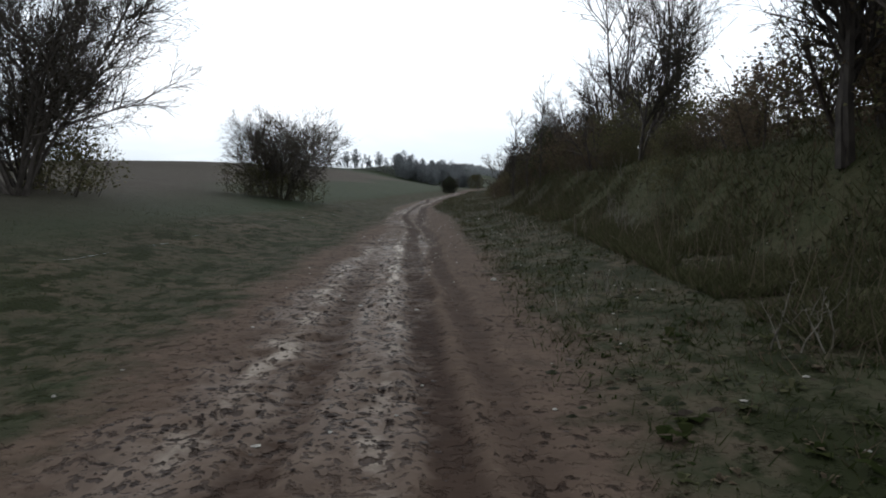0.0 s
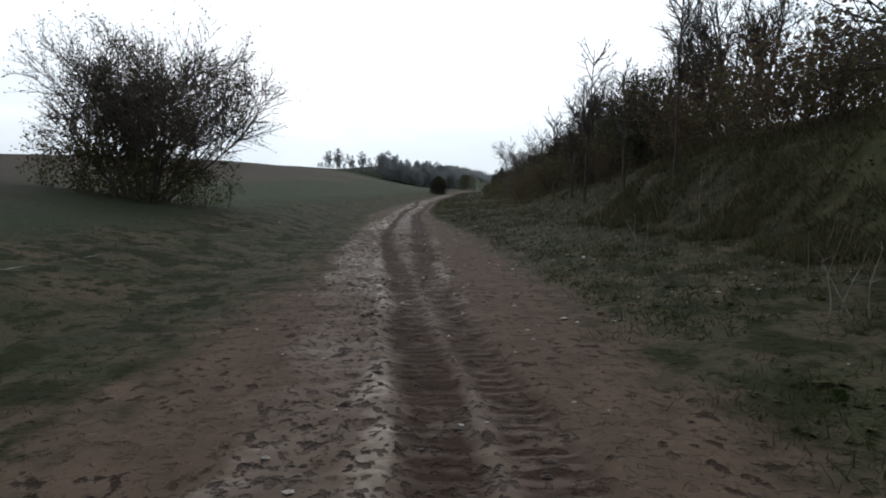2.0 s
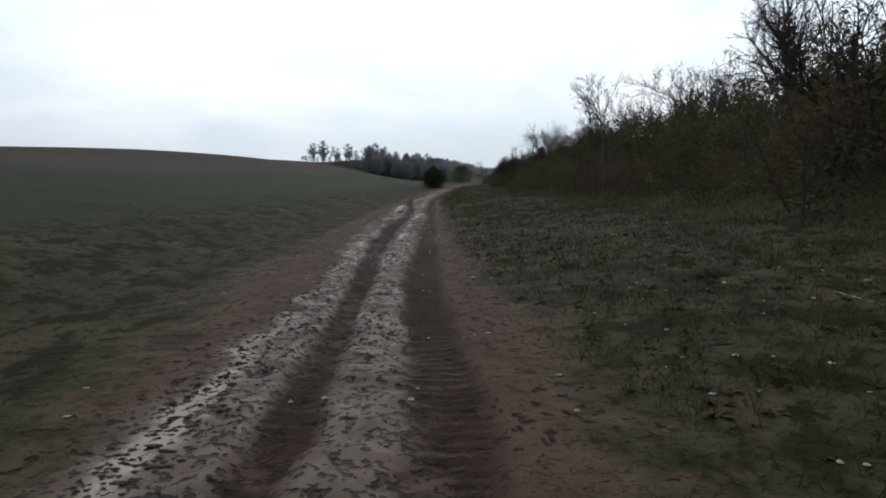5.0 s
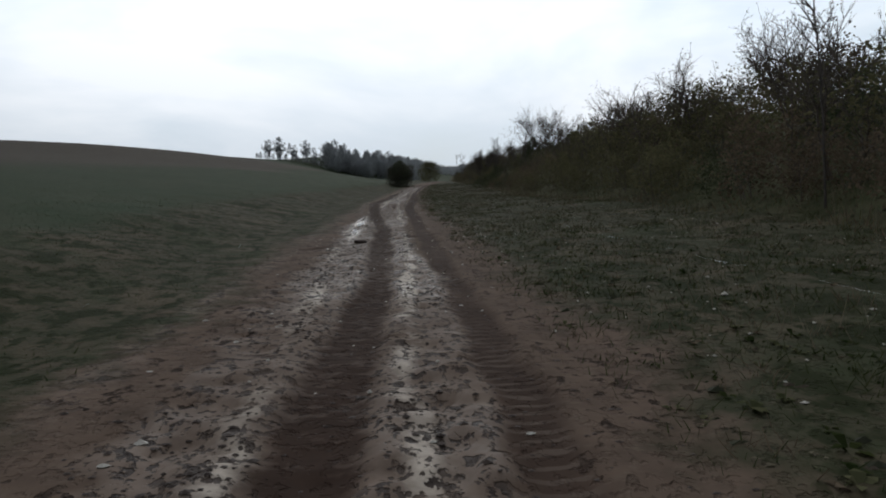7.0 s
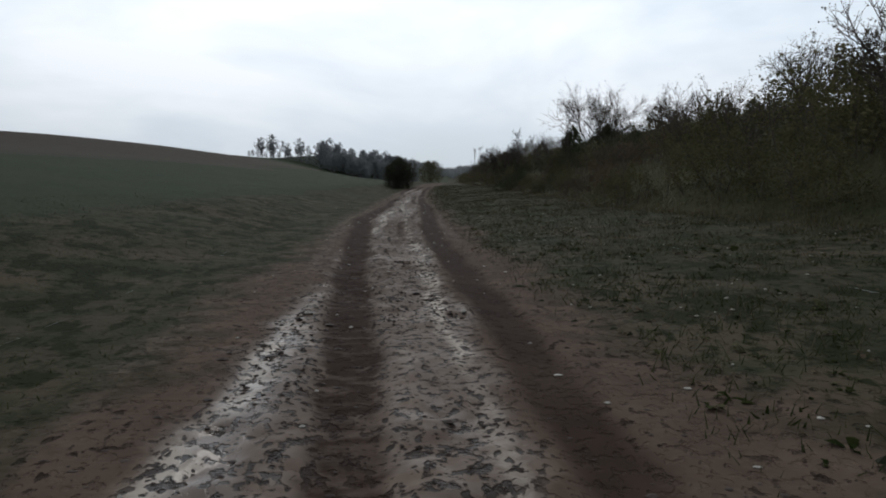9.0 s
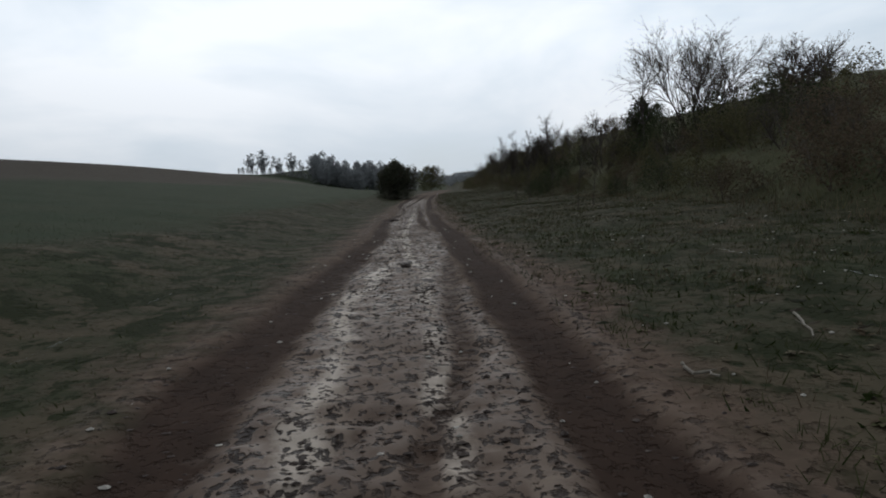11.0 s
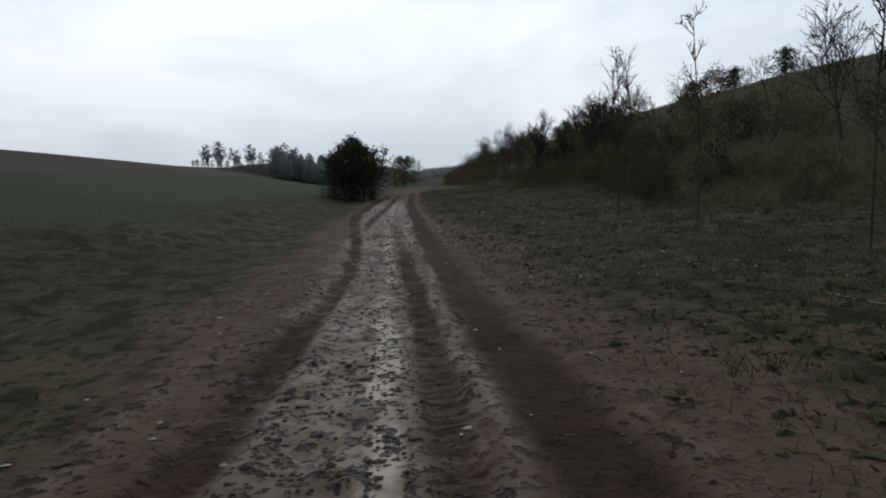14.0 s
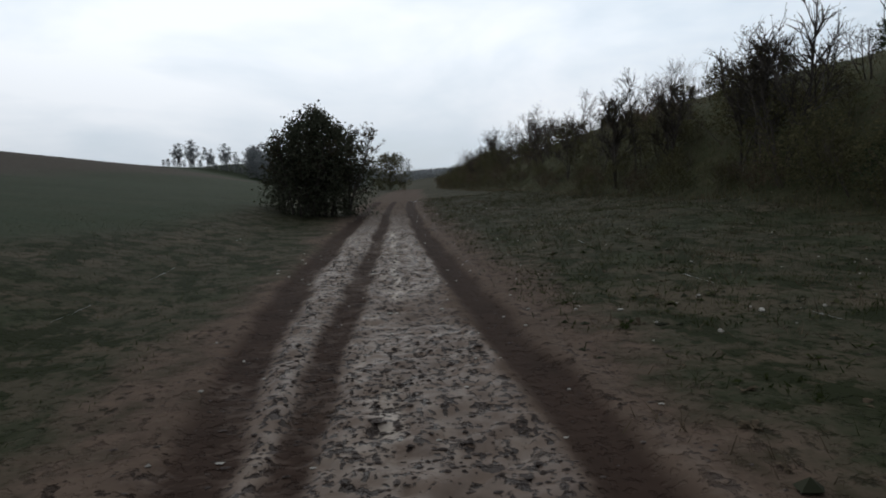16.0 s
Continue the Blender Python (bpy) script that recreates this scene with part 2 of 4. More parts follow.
def along(y, table):
    return np.interp(y, [row[0] for row in table], [row[1] for row in table])


def step(a, b, v):
    s = np.clip((v - a) / (b - a), 0, 1)
    return s * s * (3 - 2 * s)


CENTRE = [(-400, 1.8), (0, 1.65), (25, 1.4), (34, 1.15), (42, 0.55), (50, -0.05), (56, -0.15), (95, -0.15), (130, 0.15), (145, 0.4), (165, 0.9), (200, 2.6), (260, 6.1), (400, 14), (3500, 60)]
FOOT = [(-300, 4.4), (0, 4.4), (15, 4.7), (25, 4.6), (32, 4.4), (42, 4.8), (52, 6.3), (62, 7.3), (80, 8.6), (92, 7.4), (105, 8.4), (120, 9.6), (150, 10.2), (165, 8.8), (185, 6.4), (205, 4.8), (300, 4.2)]
# Ruts: place along the track, place across it, width
RUT_LEFT = [
    (-20, 2.5, 0.24), (0, 2.45, 0.24), (4.5, 2.11, 0.24), (8.5, 1.84, 0.3), (12.8, 1.55, 0.34), (16.5, 1.37, 0.3), (20, 1.23, 0.3), (24.4, 0.9, 0.3), (29.7, 0.4, 0.24), (33.7, 0.06, 0.24),
    (42, -0.15, 0.24), (50, -0.28, 0.28), (54, -0.45, 0.44), (62, -0.45, 0.42), (67, -0.22, 0.42), (71, -0.3, 0.5), (75, -0.31, 0.4), (83, -0.8, 0.42), (91.9, -1.22, 0.48), (96.4, -1.4, 0.54),
    (101, -1.2, 0.54), (105, -1.05, 0.46), (109, -0.85, 0.36), (113, -0.95, 0.36), (119, -0.9, 0.34), (122, -0.6, 0.22), (126, -0.37, 0.16), (130, -0.42, 0.18), (134, -0.62, 0.26), (139, -0.86, 0.36), (143, -0.96, 0.42), (150, -0.75, 0.4),
    (165, -0.2, 0.4), (200, 1.5, 0.4),
]
RUT_RIGHT = [
    (-20, 2.9, 0.2), (0, 2.8, 0.2), (12.8, 2, 0.2), (16.6, 1.87, 0.32), (19.6, 1.68, 0.3), (25.5, 1.15, 0.3), (29.6, 1.1, 0.44), (33.7, 0.98, 0.5), (42, 0.7, 0.45), (50, 0.47, 0.38),
    (54, 0.55, 0.33), (58, 0.62, 0.3), (66, 0.67, 0.3), (80, 0.65, 0.34), (91.9, 0.57, 0.44), (96.4, 0.74, 0.44), (100, 0.85, 0.48), (105, 0.95, 0.5), (109, 1.02, 0.54), (113, 0.98, 0.46),
    (117, 0.95, 0.40), (120.5, 1.02, 0.42), (125, 0.96, 0.4), (129.5, 1.05, 0.36), (133, 1.08, 0.32), (137.6, 1.21, 0.34), (142.7, 1.27, 0.36), (150, 1.3, 0.36), (165, 1.75, 0.4), (200, 3.5, 0.4),
]
RUT_MID = [
    (-20, 1.7, 0.22), (4.5, 1.35, 0.22), (8.5, 1.02, 0.28), (14, 0.75, 0.26), (60, -0.8, 0.1), (112, 0.5, 0.2), (117.3, 0.33, 0.22), (120.5, 0.41, 0.2), (126, 0.48, 0.22), (133, 0.45, 0.2),
    (138, 0.5, 0.24), (172, 1, 0.2),
]
MID_DEPTH = [(-20, 0.6), (8, 0.6), (16, 0.0), (110, 0.0), (114, 0.85), (122, 0.8), (126, 0.8), (132, 0.5), (136, 0.4), (141, 0.0)]
RUT_THIN = [(-20, -0.3, 0.1), (88, -0.24, 0.1), (95, -0.2, 0.1), (96.4, 0.12, 0.13), (100, 0.31, 0.2), (104, 0.5, 0.1), (130, -0.5, 0.15), (139, -0.31, 0.25), (143, -0.13, 0.28), (150, 0.2, 0.28), (165, 0.75, 0.25), (200, 2.5, 0.25)]
THIN_DEPTH = [(-20, 0.0), (86, 0.0), (90, 0.5), (101, 0.6), (105, 0.0), (132, 0.0), (138, 0.85), (200, 0.8)]
PALE_WEST = [
    (0, 0.6), (4.5, 0.54), (8.5, 0.29), (16.6, 0.1), (20, 0.16), (24.4, -0.02), (29.7, -0.55), (33.7, -0.9), (42, -0.95), (50, -0.84),
    (54, -1), (58, -1.15), (62, -1.4), (75, -1.38), (84, -1.2), (91, -0.98), (100, -1.25), (105, -1.05), (109, -0.95), (117, -1.1),
    (121, -0.8), (126, -0.8), (133, -0.8), (137, -0.93), (143, -0.97), (150, -0.75), (172, 0.05),
]
PALE_EAST = [
    (0, 2.3), (8.5, 1.95), (13, 1.92), (16.6, 1.95), (20, 1.85), (24, 1.5), (30, 1.45), (34, 1.3), (42, 0.75), (50, 0.25), (54, 0.28),
    (58, 0.46), (62, 0.5), (67, 0.64), (71, 0.3), (75, 0.32), (85, 0.38), (92, 0.35), (100, 0.56), (105, 0.64), (109, 0.72),
    (113, 0.34), (117, 0.25), (121, 0.7), (130, 0.8), (142, 1), (172, 1.6),
]


GRASSY = [(24, 0.0), (29, 1.7), (46, 1.7), (53, 0.0)]  # how far the grass runs up the bank
VERGE_IN = [(-20, 0.4), (10, 0.4), (18, 0.75), (46, 0.85), (56, 0.6), (66, 0.3), (114, 0.3), (120, -0.2), (132, -0.2), (138, 0.2), (172, 0.3)]  # how far the grass comes in on the east side
TREAD = [(0, 0.3), (14, 0.3), (16, 1), (25, 1), (28, 0.2), (42, 0.3), (46, 0.8), (52, 0.8), (54, 0.4), (57, 0.7), (63, 0.8), (65, 0.3), (68, 1), (74, 1), (76, 0), (108, 0), (110, 0.2), (116, 0.15), (172, 0.1)]
# crests between the ruts, where the colour is brightened for wet shine
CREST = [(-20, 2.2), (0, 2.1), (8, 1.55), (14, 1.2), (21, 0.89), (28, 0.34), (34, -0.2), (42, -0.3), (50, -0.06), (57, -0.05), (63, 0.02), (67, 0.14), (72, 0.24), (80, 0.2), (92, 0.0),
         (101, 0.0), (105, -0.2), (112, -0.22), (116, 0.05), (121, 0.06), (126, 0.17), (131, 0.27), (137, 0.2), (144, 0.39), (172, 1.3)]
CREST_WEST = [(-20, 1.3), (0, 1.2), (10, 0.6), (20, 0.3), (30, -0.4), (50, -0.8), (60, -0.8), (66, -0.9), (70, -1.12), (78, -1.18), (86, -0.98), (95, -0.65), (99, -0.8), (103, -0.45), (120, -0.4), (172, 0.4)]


VERGE_FALL = [(40, 0.13), (60, 0.10), (100, 0.06), (200, 0.06), (260, 0.13)]  # slope of the verge, flatter further on


def land(x, y):
    """Height of the ground without ruts and clods."""
    x, y = np.asarray(x, float), np.asarray(y, float)
    u = x - along(y, CENTRE)
    foot = along(y, FOOT)
    fall = along(y, VERGE_FALL)
    right = fall * np.clip(u - 1.4, 0, None)
    b = np.clip(u - foot, 0, None)
    right = right + 0.36 * np.clip(b, 0, 9) + 0.20 * np.clip(b - 9, 0, 22) - fall * np.clip(b, 0, 400) + 0.05 * np.clip(b - 31, 0, 150)
    right = right + (0.13 - fall) * (foot - 1.4) * step(0, 3, b)
    right = right + 0.95 * step(0, 1.8, b) * step(7.5, 3.0, b) * step(48, 30, y)
    right = right + 1.4 * step(0.5, 6, b) * step(135, 147, y) * step(210, 165, y)
    l = np.clip(-u - 2.2, 0, None)
    left = 9.2 * (1 - np.exp(-np.clip(l - 1.0, 0, None) / 66.0))
    far = step(215, 560, y)
    hollow = (9.4 + 10.6 * far) * (1 - np.exp(-(l / (52.0 + 58.0 * far)) ** (2.4 + 0.8 * far)))  # the valley floor widens below the wood
    hollow = hollow + 9.0 * step(540, 600, y) * step(15, 60, l) * step(150, 105, l)
    left = 0.25 * step(0, 3.5, l) + left + (hollow - left) * step(135, 215, y)
    near = step(1.8, 6, np.abs(u))
    near = near * (1 - 0.75 * step(4.5, 8, -u))  # the sown field is smooth
    rough = (vnoise(x, y, 5.0, 3) - 0.5) * 0.22 * near + (vnoise(x, y, 1.3, 5) - 0.5) * 0.10 * near
    ahead = 0.45 * step(132, 190, y) + 9.0 * step(420, 1000, y) * (0.7 + 0.6 * vnoise(x, y, 260, 9)) + 26 * step(900, 1700, y)
    return right + left + rough + ahead


def grid_mesh(name, X, Y, Z, masks, keep=None):
    ny, nx = X.shape
    me = bpy.data.meshes.new(name)
    co = np.stack((X + bend(Y), Y, Z + rise(Y)), -1).reshape(-1, 3)
    i = np.arange(ny * nx).reshape(ny, nx)
    q = np.stack((i[:-1, :-1], i[:-1, 1:], i[1:, 1:], i[1:, :-1]), -1)
    q = (q[keep] if keep is not None else q.reshape(-1, 4))
    me.vertices.add(len(co))
    me.vertices.foreach_set("co", co.ravel())
    me.loops.add(q.size)
    me.loops.foreach_set("vertex_index", q.ravel().astype(np.int32))
    me.polygons.add(len(q))
    me.polygons.foreach_set("loop_start", np.arange(0, q.size, 4, dtype=np.int32))
    for key, value in masks.items():
        a = me.attributes.new(key, "FLOAT", "POINT")
        a.data.foreach_set("value", np.broadcast_to(value, X.shape).astype(np.float32).ravel())
    me.polygons.foreach_set("use_smooth", np.ones(len(q), dtype=bool))
    me.update(calc_edges=True)
    return me


def bend(y):
    """How far the valley has curved to the east at y."""
    y = np.asarray(y, float)
    return 0.000379 * np.clip(y - 40, 0, 132) ** 2 + 0.1001 * np.clip(y - 172, 0, None)


def rise(y):
    """How far the valley floor has climbed at y."""
    y = np.asarray(y, float)
    return 0.000065 * np.clip(y - 40, 0, 132) ** 2 + 0.0172 * np.clip(y - 172, 0, 60)


# The ground sheet: fine beside the track, coarser with distance.
WEST, EAST = -3.0, 4.0
y_track = (-8.0, 172.0)
xs = np.concatenate((-np.geomspace(1600, 3.0, 120), np.linspace(-2.0, 3.0, 6), np.geomspace(4.0, 30, 90), np.geomspace(31, 1600, 50)))
ys = np.concatenate((-np.geomspace(500, 8.4, 30), np.arange(-8.0, 172.01, 0.5), np.geomspace(174, 3500, 90)))
GX, GY = np.meshgrid(xs, ys)
GZ = land(GX, GY)
GU = GX - along(GY, CENTRE)
g_keep = ~((GX[:-1, :-1] > WEST - 0.01) & (GX[1:, 1:] < EAST + 0.01) & (GY[:-1, :-1] > y_track[0] - 0.01) & (GY[1:, 1:] < y_track[1] + 0.01))
edge = -GU + (vnoise(GX, GY, 9, 21) - 0.5) * 1.2
crop_mask = step(5.0, 6.5, edge)
plough_mask = step(12, 21, -GU - 0.11 * (GY - 60) + (vnoise(GX, GY, 30, 22) - 0.5) * 8) * step(400, 360, GY)
soil_mask = step(2.9, 1.3, np.abs(GU) + (vnoise(GX, GY, 1.7, 33) - 0.5) * 0.56 + 0.3 * step(0, 1, -GU) + along(GY, VERGE_IN) * step(0, 1, GU)) * step(320, 260, GY)
bank_mask = step(-1.2, 1.5, GU - along(GY, FOOT) - along(GY, GRASSY)) * step(500, 320, GY)
ground = new("ground", grid_mesh("ground", GX, GY, GZ, {"crop": crop_mask, "plough": plough_mask, "soil": soil_mask, "pale": GX * 0, "wet": GX * 0, "crest_shine": GX * 0, "rut": GX * 0, "bank": bank_mask, "tread": GX * 0}, g_keep))
ground.data.materials.append(LAND)
tagged(ground, "rising winter field, rough verge and grassy hillside", "ground", kind="structure")

# The churned track, with its ruts, tread marks and clods.
tx = np.concatenate((np.linspace(WEST, -1.8, 9)[:-1], np.linspace(-1.8, 2.7, 114), np.linspace(2.7, EAST, 10)[1:]))
ty = np.concatenate((np.linspace(y_track[0], 3, 80)[:-1], np.linspace(3, 148, 2990), np.linspace(148, y_track[1], 170)[1:]))
TX, TY = np.meshgrid(tx, ty)
sway = (vnoise(TX, TY, 0.7, 32) - 0.5) * 0.10 + (vnoise(TX, TY, 0.31, 30) - 0.5) * 0.03


def rut(table):
    width = np.interp(TY, [row[0] for row in table], [row[2] for row in table]) * 0.5 + 0.03
    d = np.abs(TX - along(TY, table) - sway) / width
    return step(1.3, 0.5, d), d


r_right, d_right = rut(RUT_RIGHT)
r_left, d_left = rut(RUT_LEFT)
r_mid, _ = rut(RUT_MID)
r_thin, _ = rut(RUT_THIN)
r_left = r_left * along(TY, [(0, 0.75), (20, 0.85), (30, 0.8), (50, 1.0), (122, 0.8), (127, 0.7), (136, 0.9), (200, 1.0)])
r_right = r_right * along(TY, [(0, 0.3), (12, 0.6), (24, 0.8), (44, 0.85), (50, 1.0), (54, 0.9), (60, 0.75), (76, 0.6), (90, 1.0), (120, 1.0), (124, 0.55), (129, 0.55), (134, 1.0), (200, 1.0)])
r_mid, r_thin = r_mid * along(TY, MID_DEPTH), r_thin * along(TY, THIN_DEPTH)
cross = np.clip(1.1 - (np.abs(TY - 72.6 - 1.25 * TX) / 0.22) ** 2, 0, 1) * step(1.6, 1.2, np.abs(TX + 0.3))
ruts = np.maximum.reduce((r_right, r_left, r_mid, r_thin, cross * 0.6))
U = TX - along(TY, CENTRE)
wobble = (vnoise(TX, TY, 1.7, 33) - 0.5) * 0.7
muddy = step(2.2, 1.5, np.abs(U) + wobble * 0.6)
# clods: rounded lumps with pits between them
a, b, c = vnoise(TX, TY * 0.7, 0.37, 41), vnoise(TX + 0.4 * TY, TY * 0.9, 0.23, 42), vnoise(TX - 0.5 * TY, TY, 0.15, 43)
clod = (a - 0.5) * 0.030 - step(0.52, 0.72, b) * 0.030 - step(0.56, 0.74, c) * 0.030 + step(0.62, 0.8, vnoise(TX + 0.3 * TY, TY * 0.8, 0.11, 44)) * 0.018
beside = np.minimum(d_right, d_left) * 0.22
shoulder = np.exp(-((beside - 0.34) / 0.09) ** 2) * 0.011
tread = np.maximum(step(0.95, 0.75, d_right), 0.35 * step(0.95, 0.75, d_left)) * along(TY, TREAD) * step(0.25, 0.55, vnoise(TX, TY * 0.5, 1.1, 61))
tread = tread * (0.35 + 0.65 * step(0.35, 0.6, vnoise(TX, TY, 0.28, 63)))
tread = np.maximum(tread, 0.75 * r_mid * step(112, 114, TY) * step(124, 120, TY))
fade = step(0, 0.8, TX - WEST) * step(0, 0.8, EAST - TX) * step(0, 2, TY - y_track[0]) * step(0, 2, y_track[1] - TY)
rough_here = 0.6 + 0.4 * step(0.25, 0.6, vnoise(TX, TY, 2.2, 48))
# pale wet mud between the ruts, and west of them on the first stretch
west, east = along(TY, PALE_WEST), along(TY, PALE_EAST)
ragged = wobble * 0.5 + (vnoise(TX, TY, 0.4, 52) - 0.5) * 0.35
inside = step(-0.2, 0.25, TX - west + ragged) * step(-0.12, 0.12, east - TX + ragged * 0.5)
TZ = land(TX, TY) + fade * (clod * (0.10 + 0.70 * inside) * (1 - 0.6 * ruts) * rough_here - 0.048 * ruts + shoulder * muddy * (0.4 + 1.2 * a))
trodden_at = np.where(TY < 84, -1.9, along(TY, RUT_LEFT) - 0.5)  # a dry shoulder west of the ruts
trodden = 0.42 * np.exp(-((TX - trodden_at + ragged * 0.4) / 0.17) ** 2) * step(44, 52, TY) * step(128, 120, TY) * (0.4 + 0.9 * vnoise(TX, TY * 0.5, 0.7, 54))
rut_dark = along(TY, [(0, 0.75), (200, 1.0)]) * (0.75 + 0.4 * vnoise(TX, TY, 0.7, 50))
patchy = 0.34 + 0.55 * vnoise(TX, TY * 0.6, 1.6, 47) + 0.40 * vnoise(TX, TY * 0.7, 0.45, 51)
pale_mask = np.clip(inside * (1 - rut_dark * ruts) * patchy * along(TY, [(0, 0.9), (16, 0.9), (22, 0.75), (36, 0.78), (42, 0.95), (48, 1.2), (57, 1.1), (64, 0.95), (69, 1.2), (76, 1.2), (80, 1.0), (88, 0.95), (130, 1.0), (136, 1.25), (172, 1.2)]), 0, 1) * step(172, 146, TY)
pale_mask = pale_mask * (1 - 0.15 * step(64.5, 67.5, TY) * step(0.25, -0.25, TY - 72.6 - 1.25 * TX) * step(-0.05, -0.3, TX))
pale_mask = np.maximum(pale_mask, trodden)
pale_mask = np.maximum(pale_mask, 0.45 * np.exp(-((TX - along(TY, RUT_RIGHT) - 0.42 + ragged * 0.4) / 0.12) ** 2) * step(84, 92, TY) * (0.3 + vnoise(TX, TY * 0.5, 0.9, 58)))
spill = 0.75 * np.exp(-((TX - 0.64 - 0.012 * (TY - 118) + ragged * 0.25) / 0.075) ** 2) * step(111, 114, TY) * step(134, 127, TY) * (0.4 + 0.9 * vnoise(TX, TY * 0.5, 0.6, 62))  # thrown up between two ruts
pale_mask = np.maximum(pale_mask, spill)
puddle = np.exp(-((TX + 1.05 + 0.02 * (TY - 77)) / 0.13) ** 2 - ((TY - 77) / 3.5) ** 2)
# painted shine along the crests, broken up by noise
crest_shine_mask = np.exp(-((TX - along(TY, CREST) + ragged * 0.35) / 0.085) ** 2) * (0.25 + 1.1 * vnoise(TX, TY * 0.4, 0.8, 55)) * step(0.25, 0.5, vnoise(TX, TY, 5.0, 56) + 0.2)
crest_shine_west = np.exp(-((TX - along(TY, CREST_WEST) + ragged * 0.5) / 0.10) ** 2) * (0.1 + 1.0 * vnoise(TX, TY * 0.4, 0.9, 57)) * step(114, 106, TY)
crest_shine_mask = np.clip(np.maximum(crest_shine_mask, crest_shine_west) * (1 - ruts) * inside * along(TY, [(0, 0.8), (18, 0.75), (22, 0.5), (34, 0.55), (42, 1.0), (127, 1.0), (134, 0.5), (172, 0.5)]) * (0.45 + 0.75 * step(0.3, 0.6, vnoise(TX, TY * 0.8, 0.3, 65))), 0, 1)
wet_mask = np.clip(puddle * 1.6 * step(0.3, 0.5, vnoise(TX, TY, 0.8, 49)), 0, 1)
soil_mask = step(2.9, 1.3, np.abs(U) + wobble * 0.8 + 0.3 * step(0, 1, -U) + along(TY, VERGE_IN) * step(0, 1, U))
track = new("dirt_track", grid_mesh("dirt_track", TX, TY, TZ, {"pale": pale_mask, "crest_shine": crest_shine_mask, "wet": wet_mask, "rut": np.clip(ruts * muddy * (0.9 + 0.6 * vnoise(TX, TY, 0.8, 53)), 0, 1), "soil": soil_mask,
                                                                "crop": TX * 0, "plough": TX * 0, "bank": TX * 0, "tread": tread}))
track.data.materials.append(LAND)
tagged(track, "wet rutted dirt track with tyre marks", "track", kind="structure")


# ---- making plants ----
class Tubes:
    """Gathers tapered tubes and leaves into plain lists."""

    def __init__(self):
        self.v, self.f, self.lv, self.lf = [], [], [], []

    def tube(self, pts, radii, sides):
        base = len(self.v)
        side = Vector((0.31, 0.95, 0.05))
        for k, (p, r) in enumerate(zip(pts, radii)):
            d = (pts[min(k + 1, len(pts) - 1)] - pts[max(k - 1, 0)]).normalized()
            a = d.cross(side)
            a = a.normalized() if a.length > 0.05 else d.orthogonal().normalized()
            b = d.cross(a)
            for s in range(sides):
                w = 2 * math.pi * s / sides
                self.v.append(p + a * (r * math.cos(w)) + b * (r * math.sin(w)))
        for k in range(len(pts) - 1):
            for s in range(sides):
                n = (s + 1) % sides
                o = base + k * sides
                self.f.append((o + s, o + n, o + sides + n, o + sides + s))

    def leaf(self, p, size, rng):
        a = Vector((rng.gauss(0, 1), rng.gauss(0, 1), rng.gauss(0, 0.7))).normalized()
        b = a.orthogonal().normalized()
        b = (b + a.cross(b) * rng.uniform(-1.5, 1.5)).normalized()
        n = a.cross(b) * size * 0.18
        base = len(self.lv)
        self.lv += [p, p + a * size * 0.5 + b * size * 0.34 + n, p + a * size, p + a * size * 0.5 - b * size * 0.34 + n]
        self.lf += [(base, base + 1, base + 2), (base, base + 2, base + 3)]


def mesh_of(name, v, f, mat):
    me = bpy.data.meshes.new(name)
    me.from_pydata([tuple(p) for p in v], [], f)
    me.materials.append(mat)
    return me


def branch(tb, rng, p, d, length, radius, level, cfg):
    n = (5, 4, 2, 2)[min(level, 3)]
    pts, radii = [p.copy()], [radius]
    for k in range(n):
        d = (d + Vector((rng.gauss(0, 1), rng.gauss(0, 1), rng.gauss(0, 0.6))) * cfg["wobble"] + Vector((0, 0, cfg["rise"][min(level, len(cfg["rise"]) - 1)]))).normalized()
        p = p + d * (length / n)
        pts.append(p.copy())
        radii.append(radius * (1 - 0.72 * (k + 1) / n))
    tb.tube(pts, radii, 5 if level == 0 else (4 if level == 1 else 3))
    if level == cfg["levels"]:
        for _ in range(cfg["leaves"]):
            k = rng.randrange(1, len(pts))
            j = cfg["leaf_size"]
            tb.leaf(pts[k] + Vector((rng.gauss(0, 1), rng.gauss(0, 1), rng.gauss(0, 1))) * j * 0.25, j * rng.uniform(0.6, 1.3), rng)
        return
    for c in range(cfg["kids"][level]):
        s = rng.uniform(cfg["from"][level], 1.0)
        k = min(int(s * n), n - 1)
        at = pts[k].lerp(pts[k + 1], s * n - k)
        turn = Matrix.Rotation(rng.uniform(0, 2 * math.pi), 3, d)
        lean = d.orthogonal().normalized()
        ang = radians(rng.uniform(*cfg["angle"]))
        nd = d * math.cos(ang) + (turn @ lean) * math.sin(ang)
        branch(tb, rng, at, nd, length * rng.uniform(*cfg["ratio"][level]) * (1.15 - 0.45 * s), radius * (1 - 0.72 * s) * 0.62 + cfg.get("twig", 0.0045), level + 1, cfg)


